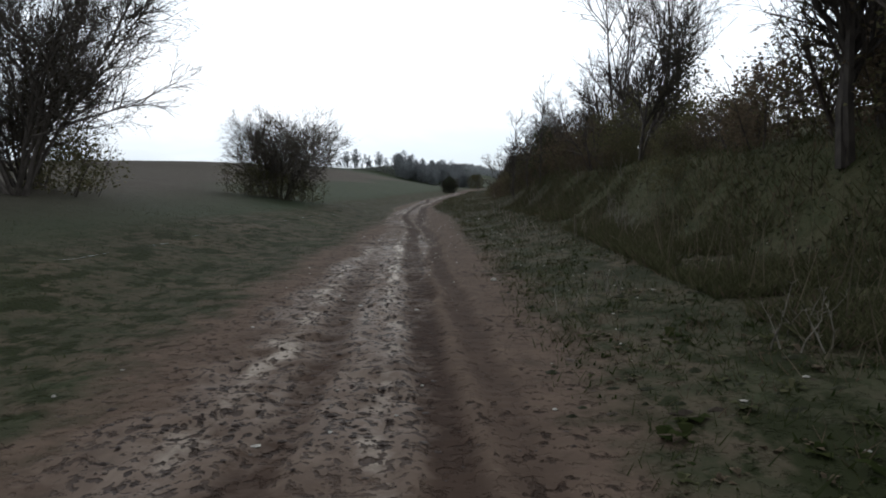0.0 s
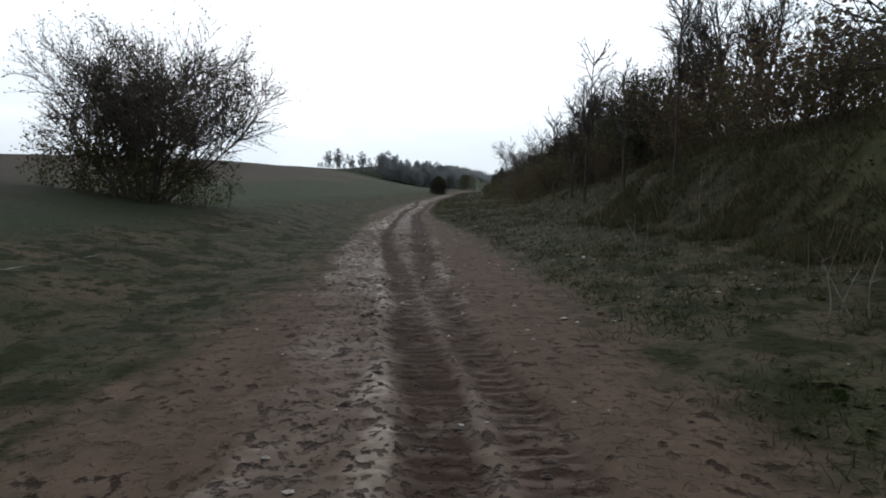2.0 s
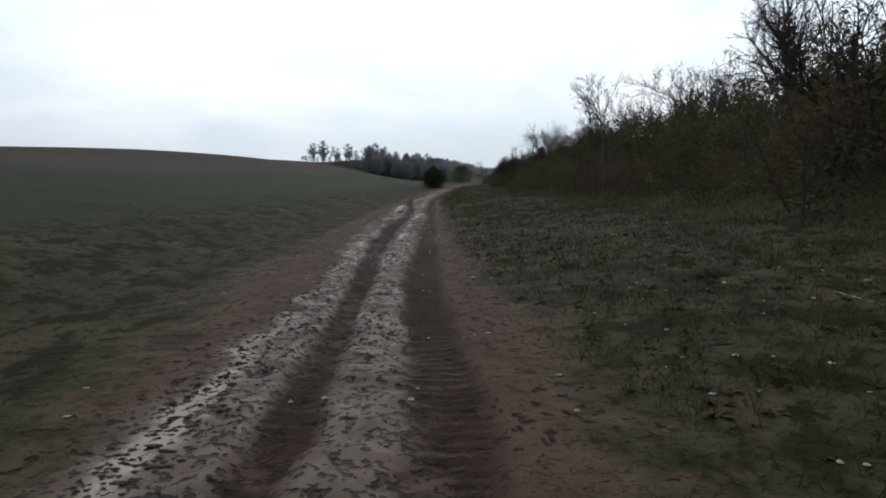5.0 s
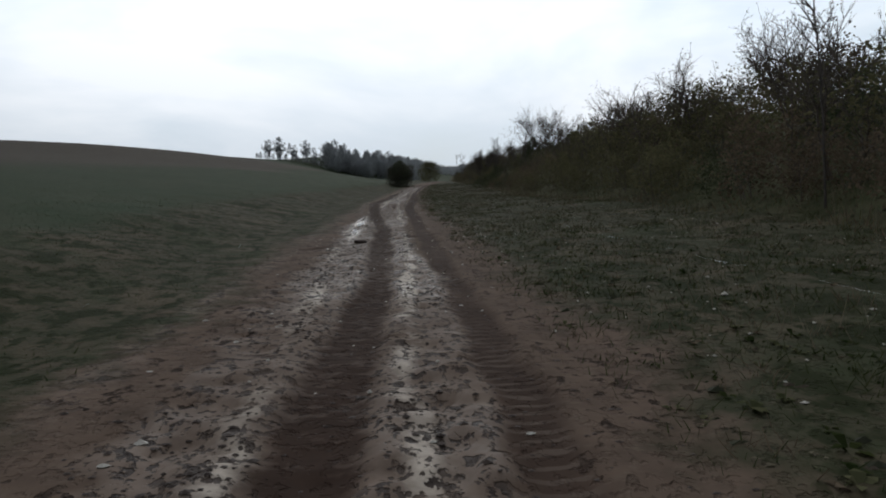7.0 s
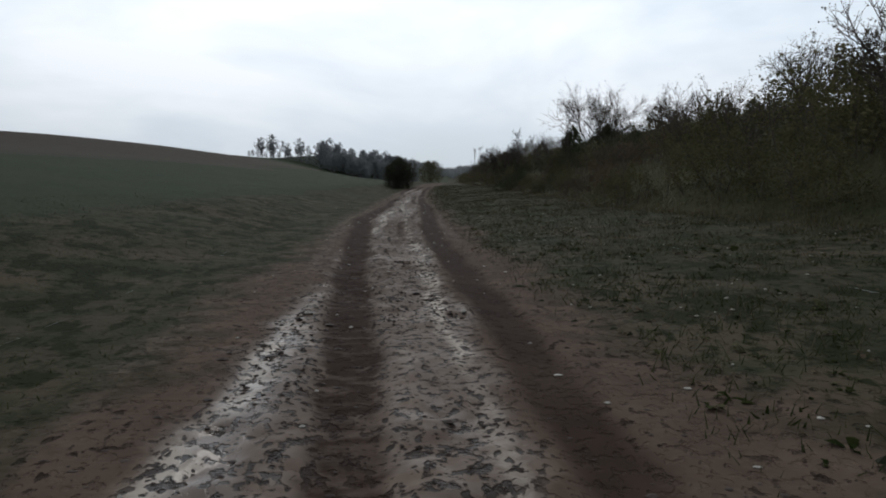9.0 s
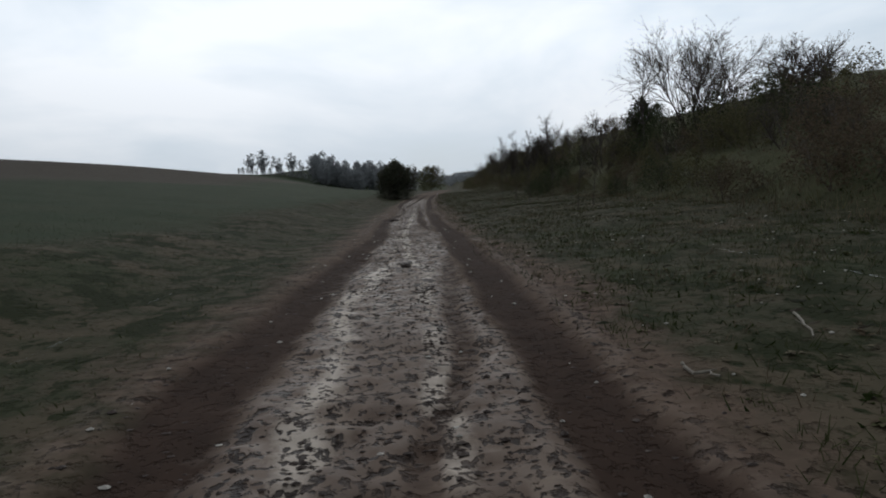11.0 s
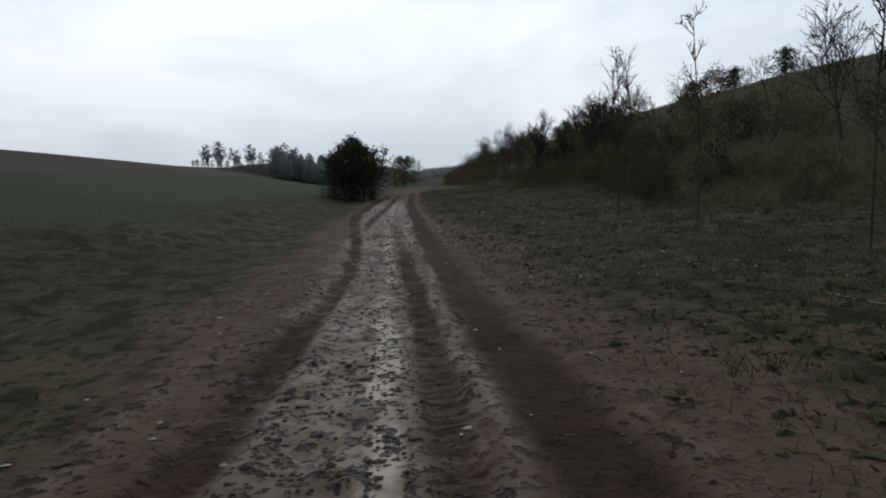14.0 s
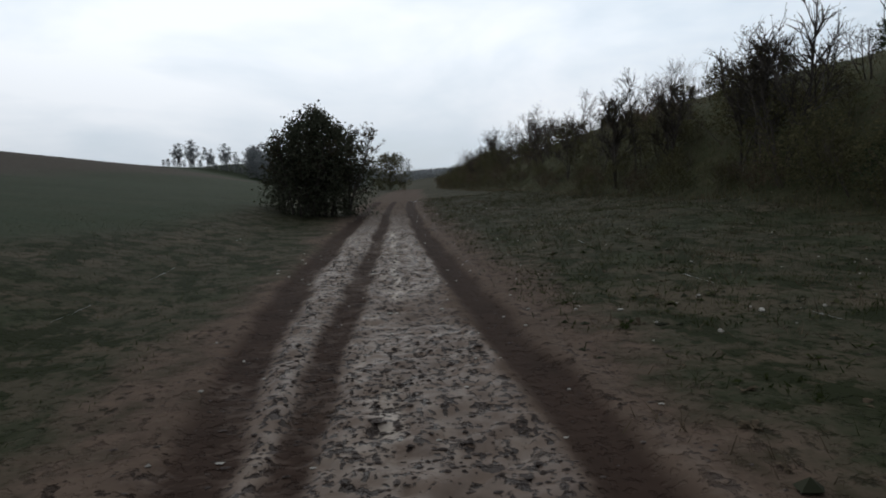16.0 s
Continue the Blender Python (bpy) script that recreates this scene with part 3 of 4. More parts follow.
def plant(name, seed, cfg, bark, leaf_mat, label, category, group=""):
    """A tree or bush: an Empty at its foot with a trunk (or stems) and a crown."""
    rng, tb = random.Random(seed), Tubes()
    for s in range(cfg["stems"]):
        a, out = rng.uniform(0, 2 * math.pi), rng.uniform(*cfg["splay"])
        d = Vector((math.cos(a) * out, math.sin(a) * out, 1)).normalized()
        foot_at = Vector((math.cos(a), math.sin(a), 0)) * cfg["base"] * rng.random() - Vector((0, 0, 0.15))
        branch(tb, rng, foot_at, d, cfg["height"] * rng.uniform(0.75, 1.05), cfg["radius"] * rng.uniform(0.7, 1.1), 0, cfg)
    for _ in range(cfg.get("fill", 0)):
        # clumps of leaves through the crown
        w, h, lo = cfg["width"], cfg["top"], cfg["bottom"]
        z = rng.random() ** 0.8
        r = w * 0.5 * (cfg.get("hollow", 0.0) + (1 - cfg.get("hollow", 0.0)) * math.sqrt(rng.random())) * (1 - 0.75 * abs(z - 0.42) ** 1.5 / 0.5)
        if cfg.get("dome"):
            r = w * 0.5 * math.sqrt(rng.random()) * math.sqrt(max(1 - z ** 3.6, 0.05)) * (0.85 + 0.15 * min(z * 4, 1))
        a = rng.uniform(0, 2 * math.pi)
        lobes = 0.86 + cfg.get("lobe", 0.25) * math.sin(a * 3 + seed) + 0.10 * math.sin(a * 7 + z * 9 + seed)
        c = Vector((math.cos(a) * r * lobes, math.sin(a) * r * lobes, lo + (h - lo) * z * ((0.93 + 0.07 * math.sin(a * 2 + seed * 1.7)) if cfg.get("dome") else (0.8 + 0.2 * math.sin(a * 2 + seed * 1.7)))))
        for _ in range(6):
            tb.leaf(c + Vector((rng.gauss(0, 1), rng.gauss(0, 1), rng.gauss(0, 1))) * 0.13, cfg["leaf_size"] * rng.uniform(0.7, 1.5), rng)
    root = new(name)
    root.empty_display_size = 0.2
    tagged(root, label, category, group)
    parts = [new("trunk", mesh_of("stems", tb.v, tb.f, bark))]
    if tb.lv:
        parts.append(new("crown", mesh_of("crown", tb.lv, tb.lf, leaf_mat)))
    for o in parts:
        o.parent = root
    return root


def stand(ob, x, y, turn=0.0, size=1.0, sink=0.0):
    """Put a thing on the land."""
    ob.matrix_basis = pose(x + float(bend(y)), y, float(land(x, y) + rise(y)) - sink, 0, 0, turn) @ Matrix.Diagonal((size, size, size, 1))
    return ob


def repeat(ob, x, y, turn, size, label=""):
    c = copy_thing(ob, pose(0, 0, 0))
    stand(c, x, y, turn, size)
    return tagged(c, label)


HAWTHORN = dict(stems=7, height=3.0, radius=0.055, base=0.5, splay=(0.15, 0.9), levels=3, kids=(7, 6, 5), ratio=((0.45, 0.75), (0.4, 0.7), (0.45, 0.8)),
                angle=(22, 55), wobble=0.10, rise=(0.05, 0.07, 0.05, 0.03), leaves=2, leaf_size=0.055)
HAWTHORN["from"] = (0.25, 0.2, 0.15)


def hawthorn(seed, height, leaf_mat=LEAF_SPRING, leaves=2, bark=TWIG_DARK, label="bare hawthorn bush with a few spring leaves", **more):
    cfg = dict(HAWTHORN, height=height * 0.72, leaves=leaves, **more)
    return plant("hawthorn_bush", seed, cfg, bark, leaf_mat, label, "bush", "hawthorn bushes along the track")


def scrub(seed, leaf_mat, label):
    cfg = dict(HAWTHORN, stems=5, height=1.9, radius=0.022, base=0.9, levels=2, kids=(3, 3), ratio=((0.4, 0.7), (0.4, 0.7)), leaves=2,
               leaf_size=0.09, fill=240, width=3.0, top=2.15, bottom=0.0, hollow=0.45)
    return plant("scrub_bush", seed, cfg, TWIG_DARK, leaf_mat, label, "bush", "scrub along the bank")


def birch(seed, height, label="slender bare birch sapling", bark=BARK, **more):
    cfg = dict(HAWTHORN, stems=1, height=height, radius=0.05, base=0.0, splay=(0.0, 0.08), levels=2, kids=(22, 5), ratio=((0.16, 0.3), (0.3, 0.6)),
               angle=(25, 50), wobble=0.035, rise=(0.05, 0.05, 0.0), leaves=3, leaf_size=0.045, twig=0.0065)
    cfg.update(more)
    cfg["from"] = (0.4, 0.2)
    return plant("birch_sapling", seed, cfg, bark, LEAF_SPRING, label, "tree")


def bare_tree(seed, height, stems=2, label="bare twiggy tree with thin dark limbs", bark=BARK, **more):
    cfg = dict(HAWTHORN, stems=stems, height=height * 0.8, radius=0.075, base=0.25, splay=(0.03, 0.25) if stems > 1 else (0.0, 0.03), levels=3, kids=(12, 8, 5), ratio=((0.25, 0.5), (0.35, 0.6), (0.4, 0.7)),
               angle=(22, 50), wobble=0.06, rise=(0.05, 0.06, 0.04, 0.02), leaves=2, leaf_size=0.05)
    cfg.update(more)
    cfg["from"] = (0.25, 0.2, 0.2)
    return plant("bare_tree", seed, cfg, bark, LEAF_SPRING, label, "tree")


def dense_tree(name, seed, height, width, leaf_mat, label, fill=700, bottom=0.6, leaf=0.12, lobe=0.25, dome=False, leader=0.85):
    cfg = dict(HAWTHORN, stems=1, height=height * leader, radius=0.11, base=0.0, splay=(0.0, 0.1), levels=2, kids=(12, 4), ratio=((0.25, 0.45), (0.4, 0.6)), leaves=4,
               leaf_size=leaf, fill=fill, width=width, top=height, bottom=bottom, lobe=lobe, dome=dome)
    cfg["from"] = (0.15, 0.2)
    return plant(name, seed, cfg, BARK, leaf_mat, label, "tree")


# ---- single trees and bushes ----
# left of the track
stand(hawthorn(11, 5.35, leaves=3, stems=18, kids=(9, 7, 5), splay=(0.1, 1.15), base=0.7, bark=BARK_GREY, label="rounded bare hawthorn in bud at the field edge"), -6.9, 35.0)
stand(bare_tree(12, 9.5, stems=9, label="large many-stemmed bare tree at the field edge", bark=BARK_GREY, splay=(0.12, 0.75), kids=(14, 11, 7), radius=0.055), -8.9, 16.4)
stand(hawthorn(13, 4.6, leaves=3, bark=BARK, stems=12, kids=(8, 7, 4), splay=(0.1, 1.0), base=0.8, label="wide bare bush beside a larger tree"), -10.4, 19.4)
stand(dense_tree("thorn_bush", 14, 4.1, 5.0, LEAF_THORN, "dense dark thorn bush beside the track", fill=2500, bottom=-0.15, leaf=0.10, lobe=0.07, dome=True, leader=0.55), -2.1, 159.5)
stand(hawthorn(15, 4.3, leaves=4, stems=34, splay=(0.02, 0.22), base=1.5, ratio=((0.2, 0.38), (0.3, 0.5), (0.4, 0.7)), kids=(8, 6, 4), bark=BARK, label="bare thorn shoots rising out of a dense bush"), -2.1, 159.8)
stand(dense_tree("thorn_bush", 16, 5.2, 7.0, LEAF_SCRUB, "wide dull green bush beside the track", fill=1300, bottom=0.0, leaf=0.15, lobe=0.06, dome=True), 1.3, 222.0)
# right of the track, standing out of the scrub
stand(dense_tree("thorn_bush", 46, 3.2, 3.0, LEAF_DARK, "tall dense dark bush on the bank", fill=620, bottom=0.0, leaf=0.09, lobe=0.08, dome=True, leader=0.6), 8.3, 38.0)
stand(bare_tree(21, 8.4, 3, "tall bare tree with several dark stems"), 9.3, 26.0)
stand(bare_tree(22, 9.5, 3, "tall bare tree with several dark stems"), 11.4, 28.2)
stand(dense_tree("pine_tree", 23, 6.0, 3.0, LEAF_DARK, "young dark pine on the bank", fill=420, bottom=1.6, leaf=0.1), 12.4, 28.5)
stand(bare_tree(24, 6.2, 2, "bare tree with thin dark limbs on the near bank", leaves=1), 10.0, 11.4)
stand(dense_tree("brown_tree", 30, 5.8, 2.4, LEAF_BROWN, "dark tree with dead brown leaves", fill=420, bottom=0.6, leaf=0.06), 8.3, 8.9)
stand(bare_tree(48, 5.6, 3, "bare tree with several dark stems on the near bank", leaves=3), 7.5, 8.3)
stand(bare_tree(25, 6.2, 1, "small tree with drooping bare limbs", radius=0.05, kids=(11, 7, 4), twig=0.0035, bark=BARK_GREY), 7.1, 64.2)
stand(dense_tree("thorn_bush", 29, 3.5, 2.6, LEAF_DARK, "tall dark thorn bush on the hillside", fill=420, bottom=0.0, leaf=0.13, lobe=0.08, dome=True), 14.5, 130.6)
stand(hawthorn(26, 4.6), 13.2, 71.0)
stand(hawthorn(27, 6.4, stems=10, leaves=3, splay=(0.08, 0.5), label="large bare bush on the bank"), 14.9, 123.5)
stand(hawthorn(28, 3.6, stems=8, leaves=3), 20.5, 122.0)
stand(birch(31, 5.2), 6.9, 31.4)
stand(birch(32, 4.8), 6.2, 37.0)
stand(birch(38, 4.2), 6.7, 34.5)
stand(birch(39, 3.8), 6.5, 40.2)
stand(birch(40, 4.4), 7.0, 46.0)
stand(birch(33, 3.7, radius=0.018, kids=(14, 4), ratio=((0.09, 0.18), (0.3, 0.6))), 5.85, 113.9)
stand(birch(43, 3.6, radius=0.018, kids=(14, 4), ratio=((0.09, 0.18), (0.3, 0.6))), 6.9, 115.6)
stand(birch(44, 3.3, radius=0.018, kids=(14, 4), ratio=((0.09, 0.18), (0.3, 0.6))), 6.3, 119.6)
stand(birch(45, 4.6, "tall thin bare birch sapling", radius=0.03, kids=(16, 4), ratio=((0.07, 0.15), (0.3, 0.6))), 5.75, 131.8)
stand(birch(49, 4.1, "thin bare birch sapling at the foot of the hillside", radius=0.026, kids=(14, 4), ratio=((0.07, 0.15), (0.3, 0.6))), 6.14, 128.7)
stand(birch(34, 5.2), 12.2, 146.0)
stand(birch(42, 4.5, "slim dark birch sapling on the verge", radius=0.018, kids=(14, 4), ratio=((0.09, 0.18), (0.3, 0.6))), 6.15, 124.4)
stand(birch(35, 4.4), 11.2, 159.6)
stand(birch(41, 5.0), 12.5, 150.5)
stand(birch(36, 4.7, radius=0.028, kids=(15, 4), ratio=((0.09, 0.18), (0.3, 0.6))), 8.1, 70.0)
stand(birch(37, 5.0), 13.0, 126.0)

# bare trees and thorns on the bank, of a few kinds
kinds = [bare_tree(81, 7.0, 2), bare_tree(82, 6.0, 3), hawthorn(83, 4.2, stems=6, kids=(6, 5, 4), leaves=2), hawthorn(84, 3.8, stems=5, kids=(6, 5, 4), leaves=2)]
first = set()
for i, x, y, size in ((0, 12.5, 40.0, 1.1), (1, 14.5, 42.5, 1.15), (0, 10.9, 44.5, 0.95), (1, 10.0, 51.5, 1.0), (2, 10.1, 48.0, 1.1), (3, 8.4, 54.0, 1.1), (1, 12.5, 62.5, 1.0),
                      (0, 8.9, 33.5, 0.68), (1, 8.4, 38.5, 0.62), (2, 8.1, 43.0, 1.0), (3, 11.5, 88.8, 1.05), (2, 12.6, 84.0, 1.0), (3, 12.2, 101.0, 1.0), (2, 13.2, 77.5, 1.0),
                      (2, 13.0, 183.0, 1.0), (3, 14.0, 192.0, 1.1), (1, 12.6, 203.0, 0.8),
                      (2, 13.5, 216.0, 0.9), (3, 12.0, 130.5, 0.85), (0, 7.9, 19.0, 0.75), (3, 14.6, 97.0, 1.0), (2, 14.6, 228.0, 1.0), (3, 16.0, 240.0, 1.0)):
    if i in first:
        repeat(kinds[i], x, y, (x * 37 + y * 11) % 360, size)
    else:
        first.add(i)
        stand(kinds[i], x, y, 0, size)

# small bare trees spaced along the skyline of the hillside, each of its own height
skyline = [bare_tree(86, 5.0, 2, "small bare tree on the hillside", twig=0.008, leaves=3), hawthorn(87, 4.5, stems=2, kids=(7, 5, 4), splay=(0.05, 0.35), leaves=3, twig=0.008, bark=BARK, label="rounded bare thorn tree on the hillside")]
tops = [max(v.co.z for v in o.children[0].data.vertices) for o in skyline]
for k, (i, x, y, height) in enumerate(((1, 11.4, 150.2, 5.2), (1, 11.8, 153.4, 4.5), (0, 12.2, 152.4, 4.0), (0, 11.6, 157.8, 3.7), (0, 10.9, 160.7, 4.1), (1, 11.2, 164.0, 2.7),
                                       (0, 10.7, 168.2, 3.5), (1, 10.6, 173.4, 2.9), (1, 13.0, 132.9, 3.8), (0, 14.0, 130.0, 2.8))):
    if k in (0, 3):
        stand(skyline[i], x, y, 0, height / tops[i])
    else:
        repeat(skyline[i], x, y, (x * 97 + y * 13) % 360, height / tops[i])

# ---- scrub on the bank ----
rng = random.Random(77)
scrubs = [scrub(51, LEAF_SCRUB, "dense dull green scrub bush"), scrub(52, LEAF_BROWN, "brown leafless scrub bush"),
          scrub(53, LEAF_SCRUB, "dense dull green scrub bush"), scrub(54, LEAF_DARK, "dark evergreen scrub bush")]
thorns = [hawthorn(61, 3.6, stems=4, kids=(5, 4, 3), leaves=1), hawthorn(62, 3.2, stems=4, kids=(5, 4, 3), leaves=1), hawthorn(63, 4.2, stems=3, kids=(6, 4, 3), leaves=1)]
spots = []
y = -6.0
while y < 250:
    f = float(along(y, FOOT) + along(y, CENTRE))
    lift = 1.5 if y < 26 else (1.9 if y < 50 else 0.0)
    spots.append((f + lift + rng.uniform(0.2, 1.4), y, rng.uniform(0.6, 1.0) * (1 - 0.05 * lift)))
    spots.append((f + rng.uniform(2.4, 4.4), y + rng.uniform(-0.8, 0.8), rng.uniform(0.8, 1.25)))
    if rng.random() < 0.75 and not 124 < y < 150:
        spots.append((f + rng.uniform(5.5, 9.5), y + rng.uniform(-1, 1), rng.uniform(0.8, 1.35)))
    if rng.random() < 0.3 and y < 120:
        spots.append((f + rng.uniform(11, 22), y + rng.uniform(-1, 1), rng.uniform(0.8, 1.5)))
    y += rng.uniform(2.0, 2.8) * (1 if y < 165 else 1.8)
y = 120.0
while y < 215:
    f = float(along(y, FOOT) + along(y, CENTRE))
    spots.append((f + rng.uniform(-0.4, 1.8), y, rng.uniform(0.45, 0.75)))
    if not 124 < y < 150:
        spots.append((f + rng.uniform(4.0, 8.0), y + 1, rng.uniform(0.6, 1.0)))
    y += rng.uniform(3.0, 4.5)
spots += [(8.4, 8.4, 0.8), (8.6, 13.6, 0.8)]
used = set()
for k, (x, y, size) in enumerate(spots):
    size *= float(along(y, [(12, 1.0), (13.5, 0.5), (16, 0.55), (20, 0.85), (26, 1.0), (95, 1.0), (103, 0.78), (122, 0.7), (127, 0.55), (138, 0.55), (142, 0.72), (170, 0.72), (200, 0.9)]))
    i = rng.choices(range(4), (5, 4, 4, 1))[0]
    if i in used:
        repeat(scrubs[i], x, y, rng.uniform(0, 360), size)
    else:
        used.add(i)
        stand(scrubs[i], x, y, rng.uniform(0, 360), size)
for x, y, size in ((-6.0, 34.2, 0.85), (-7.6, 34.6, 0.95), (-9.0, 35.0, 0.9), (-6.9, 36.2, 0.8), (-5.2, 35.2, 0.7), (-8.2, 36.4, 0.9), (-8.9, 18.6, 1.0), (-10.1, 20.6, 0.9)):
    repeat(scrubs[0], x, y, x * 50, size, "low dull green growth under a field-edge bush")
for i, x, y, size in ((0, 13.0, 86.0, 1.25), (2, 14.6, 90.0, 1.3), (0, 13.6, 94.0, 1.15), (2, 12.4, 82.0, 1.1), (3, 14.8, 122.6, 1.2), (2, 17.0, 121.0, 1.0), (3, 13.4, 125.2, 1.05),
                      (0, 19.5, 124.0, 1.2), (3, 16.0, 118.5, 1.0), (2, 12.8, 128.5, 1.0), (0, 11.6, 149.0, 0.95), (2, 12.4, 151.4, 1.0), (0, 13.2, 154.5, 1.1), (2, 12.0, 158.8, 0.95), (0, 12.2, 163.0, 0.9), (2, 11.4, 167.0, 0.8), (0, 11.4, 146.5, 0.8)):
    repeat(scrubs[i], x, y, (x * 61) % 360, size)
for x, y, size in ((10.5, 141.0, 0.75), (9.5, 138.0, 0.6), (11.0, 137.0, 0.7), (8.6, 136.0, 0.5), (12.0, 143.5, 0.85), (13.2, 139.5, 0.8), (11.4, 146.0, 0.7)):
    repeat(scrubs[3], x, y, (x * 61) % 360, size, "dark low bush at the foot of the hillside")
for k in range(12):  # brambles on the face of the near bank
    y = 13 + 1.15 * k + rng.uniform(-0.5, 0.5)
    x = float(along(y, FOOT) + along(y, CENTRE)) + rng.uniform(0.7, 2.6)
    repeat(scrubs[rng.choice((1, 1, 0, 2))], x, y, rng.uniform(0, 360), rng.uniform(0.3, 0.5), "low tangle of brambles on the bank")
hill_bush = dense_tree("thorn_bush", 47, 3.0, 3.4, LEAF_DARK, "round dark bush on the grassy hillside", fill=420, bottom=0.0, leaf=0.15, lobe=0.34, dome=True, leader=0.75)
stand(hill_bush, 49.6, 189.4, 0, 1.0)
for x, y, size in ((44.7, 206.0, 1.4), (40.0, 201.0, 1.0), (46.0, 180.0, 0.9), (52.0, 176.0, 1.2), (38.0, 214.0, 1.2), (55.0, 168.0, 1.2), (36.0, 190.0, 0.9),
                   (33.0, 222.0, 1.3), (47.0, 160.0, 1.0), (30.0, 176.0, 0.9), (27.0, 163.0, 0.75), (24.0, 152.0, 0.7)):
    repeat(hill_bush, x, y, (x * 61) % 360, size * 0.85)
used = set()
y = 2.0
while y < 240:
    f = float(along(y, FOOT) + along(y, CENTRE))
    i = rng.randrange(3)
    at = (f + rng.uniform(1.5, 7.5), y, rng.uniform(0, 360))
    size = rng.uniform(0.7, 1.15) * float(along(y, [(12, 1.0), (13.5, 0.5), (16, 0.55), (20, 0.85), (26, 1.0), (95, 1.0), (103, 0.75), (122, 0.7), (127, 0.5), (139, 0.5), (143, 0.75), (200, 0.85)]))
    if i in used:
        repeat(thorns[i], *at, size)
    else:
        used.add(i)
        stand(thorns[i], *at, size)
    y += rng.uniform(2.2, 4.6)

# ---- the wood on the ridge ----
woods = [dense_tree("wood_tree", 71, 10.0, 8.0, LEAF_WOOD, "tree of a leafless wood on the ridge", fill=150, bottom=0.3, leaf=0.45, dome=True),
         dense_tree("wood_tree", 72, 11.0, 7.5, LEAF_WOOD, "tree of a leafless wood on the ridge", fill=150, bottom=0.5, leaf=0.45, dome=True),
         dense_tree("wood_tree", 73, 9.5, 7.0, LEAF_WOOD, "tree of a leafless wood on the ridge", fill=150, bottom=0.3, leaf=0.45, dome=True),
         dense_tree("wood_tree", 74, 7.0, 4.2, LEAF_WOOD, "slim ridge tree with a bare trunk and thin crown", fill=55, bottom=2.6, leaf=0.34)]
for o in woods:
    tagged(o, group="trees of the wood")
wood_tops = [max(v.co.z for p in o.children for v in p.data.vertices) for o in woods]
used = set()


def wood_tree(i, x, y, height):
    if i in used:
        return repeat(woods[i], x, y, rng.uniform(0, 360), height / wood_tops[i])
    used.add(i)
    return stand(woods[i], x, y, rng.uniform(0, 360), height / wood_tops[i])


# single trees and a low hedge at its open end
for x, height in ((-131.5, 14.5), (-128.0, 15.5), (-122.5, 18.0), (-119.5, 17.0), (-112.5, 14.0), (-109.5, 13.0), (-103.0, 17.0), (-100.5, 15.0), (-95.5, 12.5)):
    wood_tree(3, x, 560 + rng.uniform(-4, 4), height)
for k in range(16):
    wood_tree(rng.randrange(3), -137.0 + 3.1 * k + rng.uniform(-1, 1), 556 + rng.uniform(-3, 3), rng.uniform(4.0, 6.5))
# the closed wood, down the slope
for k in range(90):
    s = (k + rng.random()) / 90
    up = rng.random()
    wood_tree(rng.choices(range(3), (4, 4, 2))[0], -89.5 + 74 * s + rng.uniform(-2, 2), 532 + 66 * up, rng.uniform(12.0, 16.5) * (1.08 - 0.12 * s))


# far woods on the hill that closes the valley, with haze in their leaf colour
far_rng, far_tb = random.Random(5), Tubes()
for _ in range(2600):
    x, y = far_rng.uniform(-60, 330), far_rng.uniform(1150, 1600)
    if vnoise(x, y, 90, 64) < 0.42:
        continue
    z = float(land(x - bend(y), y) + rise(y))
    high = far_rng.uniform(7, 13)
    for _ in range(7):
        at = Vector((x + far_rng.gauss(0, 2.6), y + far_rng.gauss(0, 2.6), z + high * far_rng.random() ** 0.7))
        far_tb.leaf(at, far_rng.uniform(2.5, 4.5), far_rng)
tagged(new("far_woods", mesh_of("far_woods", far_tb.lv, far_tb.lf, LEAF_WOOD)), "leafless woods on a far hill, haze put into their bluish colour", "woods", kind="stuff")


# ---- grass, weeds and clods ----
def blades(name, count, where, height, width, mat, label, seed, lean=0.35):
    g = np.random.default_rng(seed)
    x, y = where(g, count)
    z = land(x, y) + rise(y) - 0.02
    x = x + bend(y)
    h = height * g.uniform(0.45, 1.3, len(x))
    a, b = g.uniform(0, 2 * math.pi, len(x)), g.uniform(0, 2 * math.pi, len(x))
    w = width * g.uniform(0.6, 1.2, len(x))
    dx, dy = np.cos(a) * w / 2, np.sin(a) * w / 2
    l = lean * h * g.uniform(0.2, 1.0, len(x))
    lx, ly = np.cos(b) * l, np.sin(b) * l
    v = np.stack((np.stack((x - dx, y - dy, z), -1), np.stack((x + dx, y + dy, z), -1),
                  np.stack((x + dx * 0.25 + lx, y + dy * 0.25 + ly, z + h), -1), np.stack((x - dx * 0.25 + lx, y - dy * 0.25 + ly, z + h), -1)), 1).reshape(-1, 3)
    faces = (np.arange(len(x))[:, None] * 4 + np.arange(4)).tolist()
    me = bpy.data.meshes.new(name)
    me.from_pydata(v.tolist(), [], faces)
    me.materials.append(mat)
    return tagged(new(name, me), label, "grass", kind="stuff")


def verge_right(lo, hi, patch=0.0, clump=1.1):
    def where(g, count):
        y = g.uniform(-3, 175, count * 3)
        f = along(y, FOOT)
        u = lo + (f + hi + along(y, GRASSY) - lo) * g.random(count * 3)
        x = u + along(y, CENTRE)
        ok = vnoise(x, y, clump, 91) * 0.6 + vnoise(x, y, 0.35, 92) * 0.4 > patch
        return x[ok][:count], y[ok][:count]
    return where


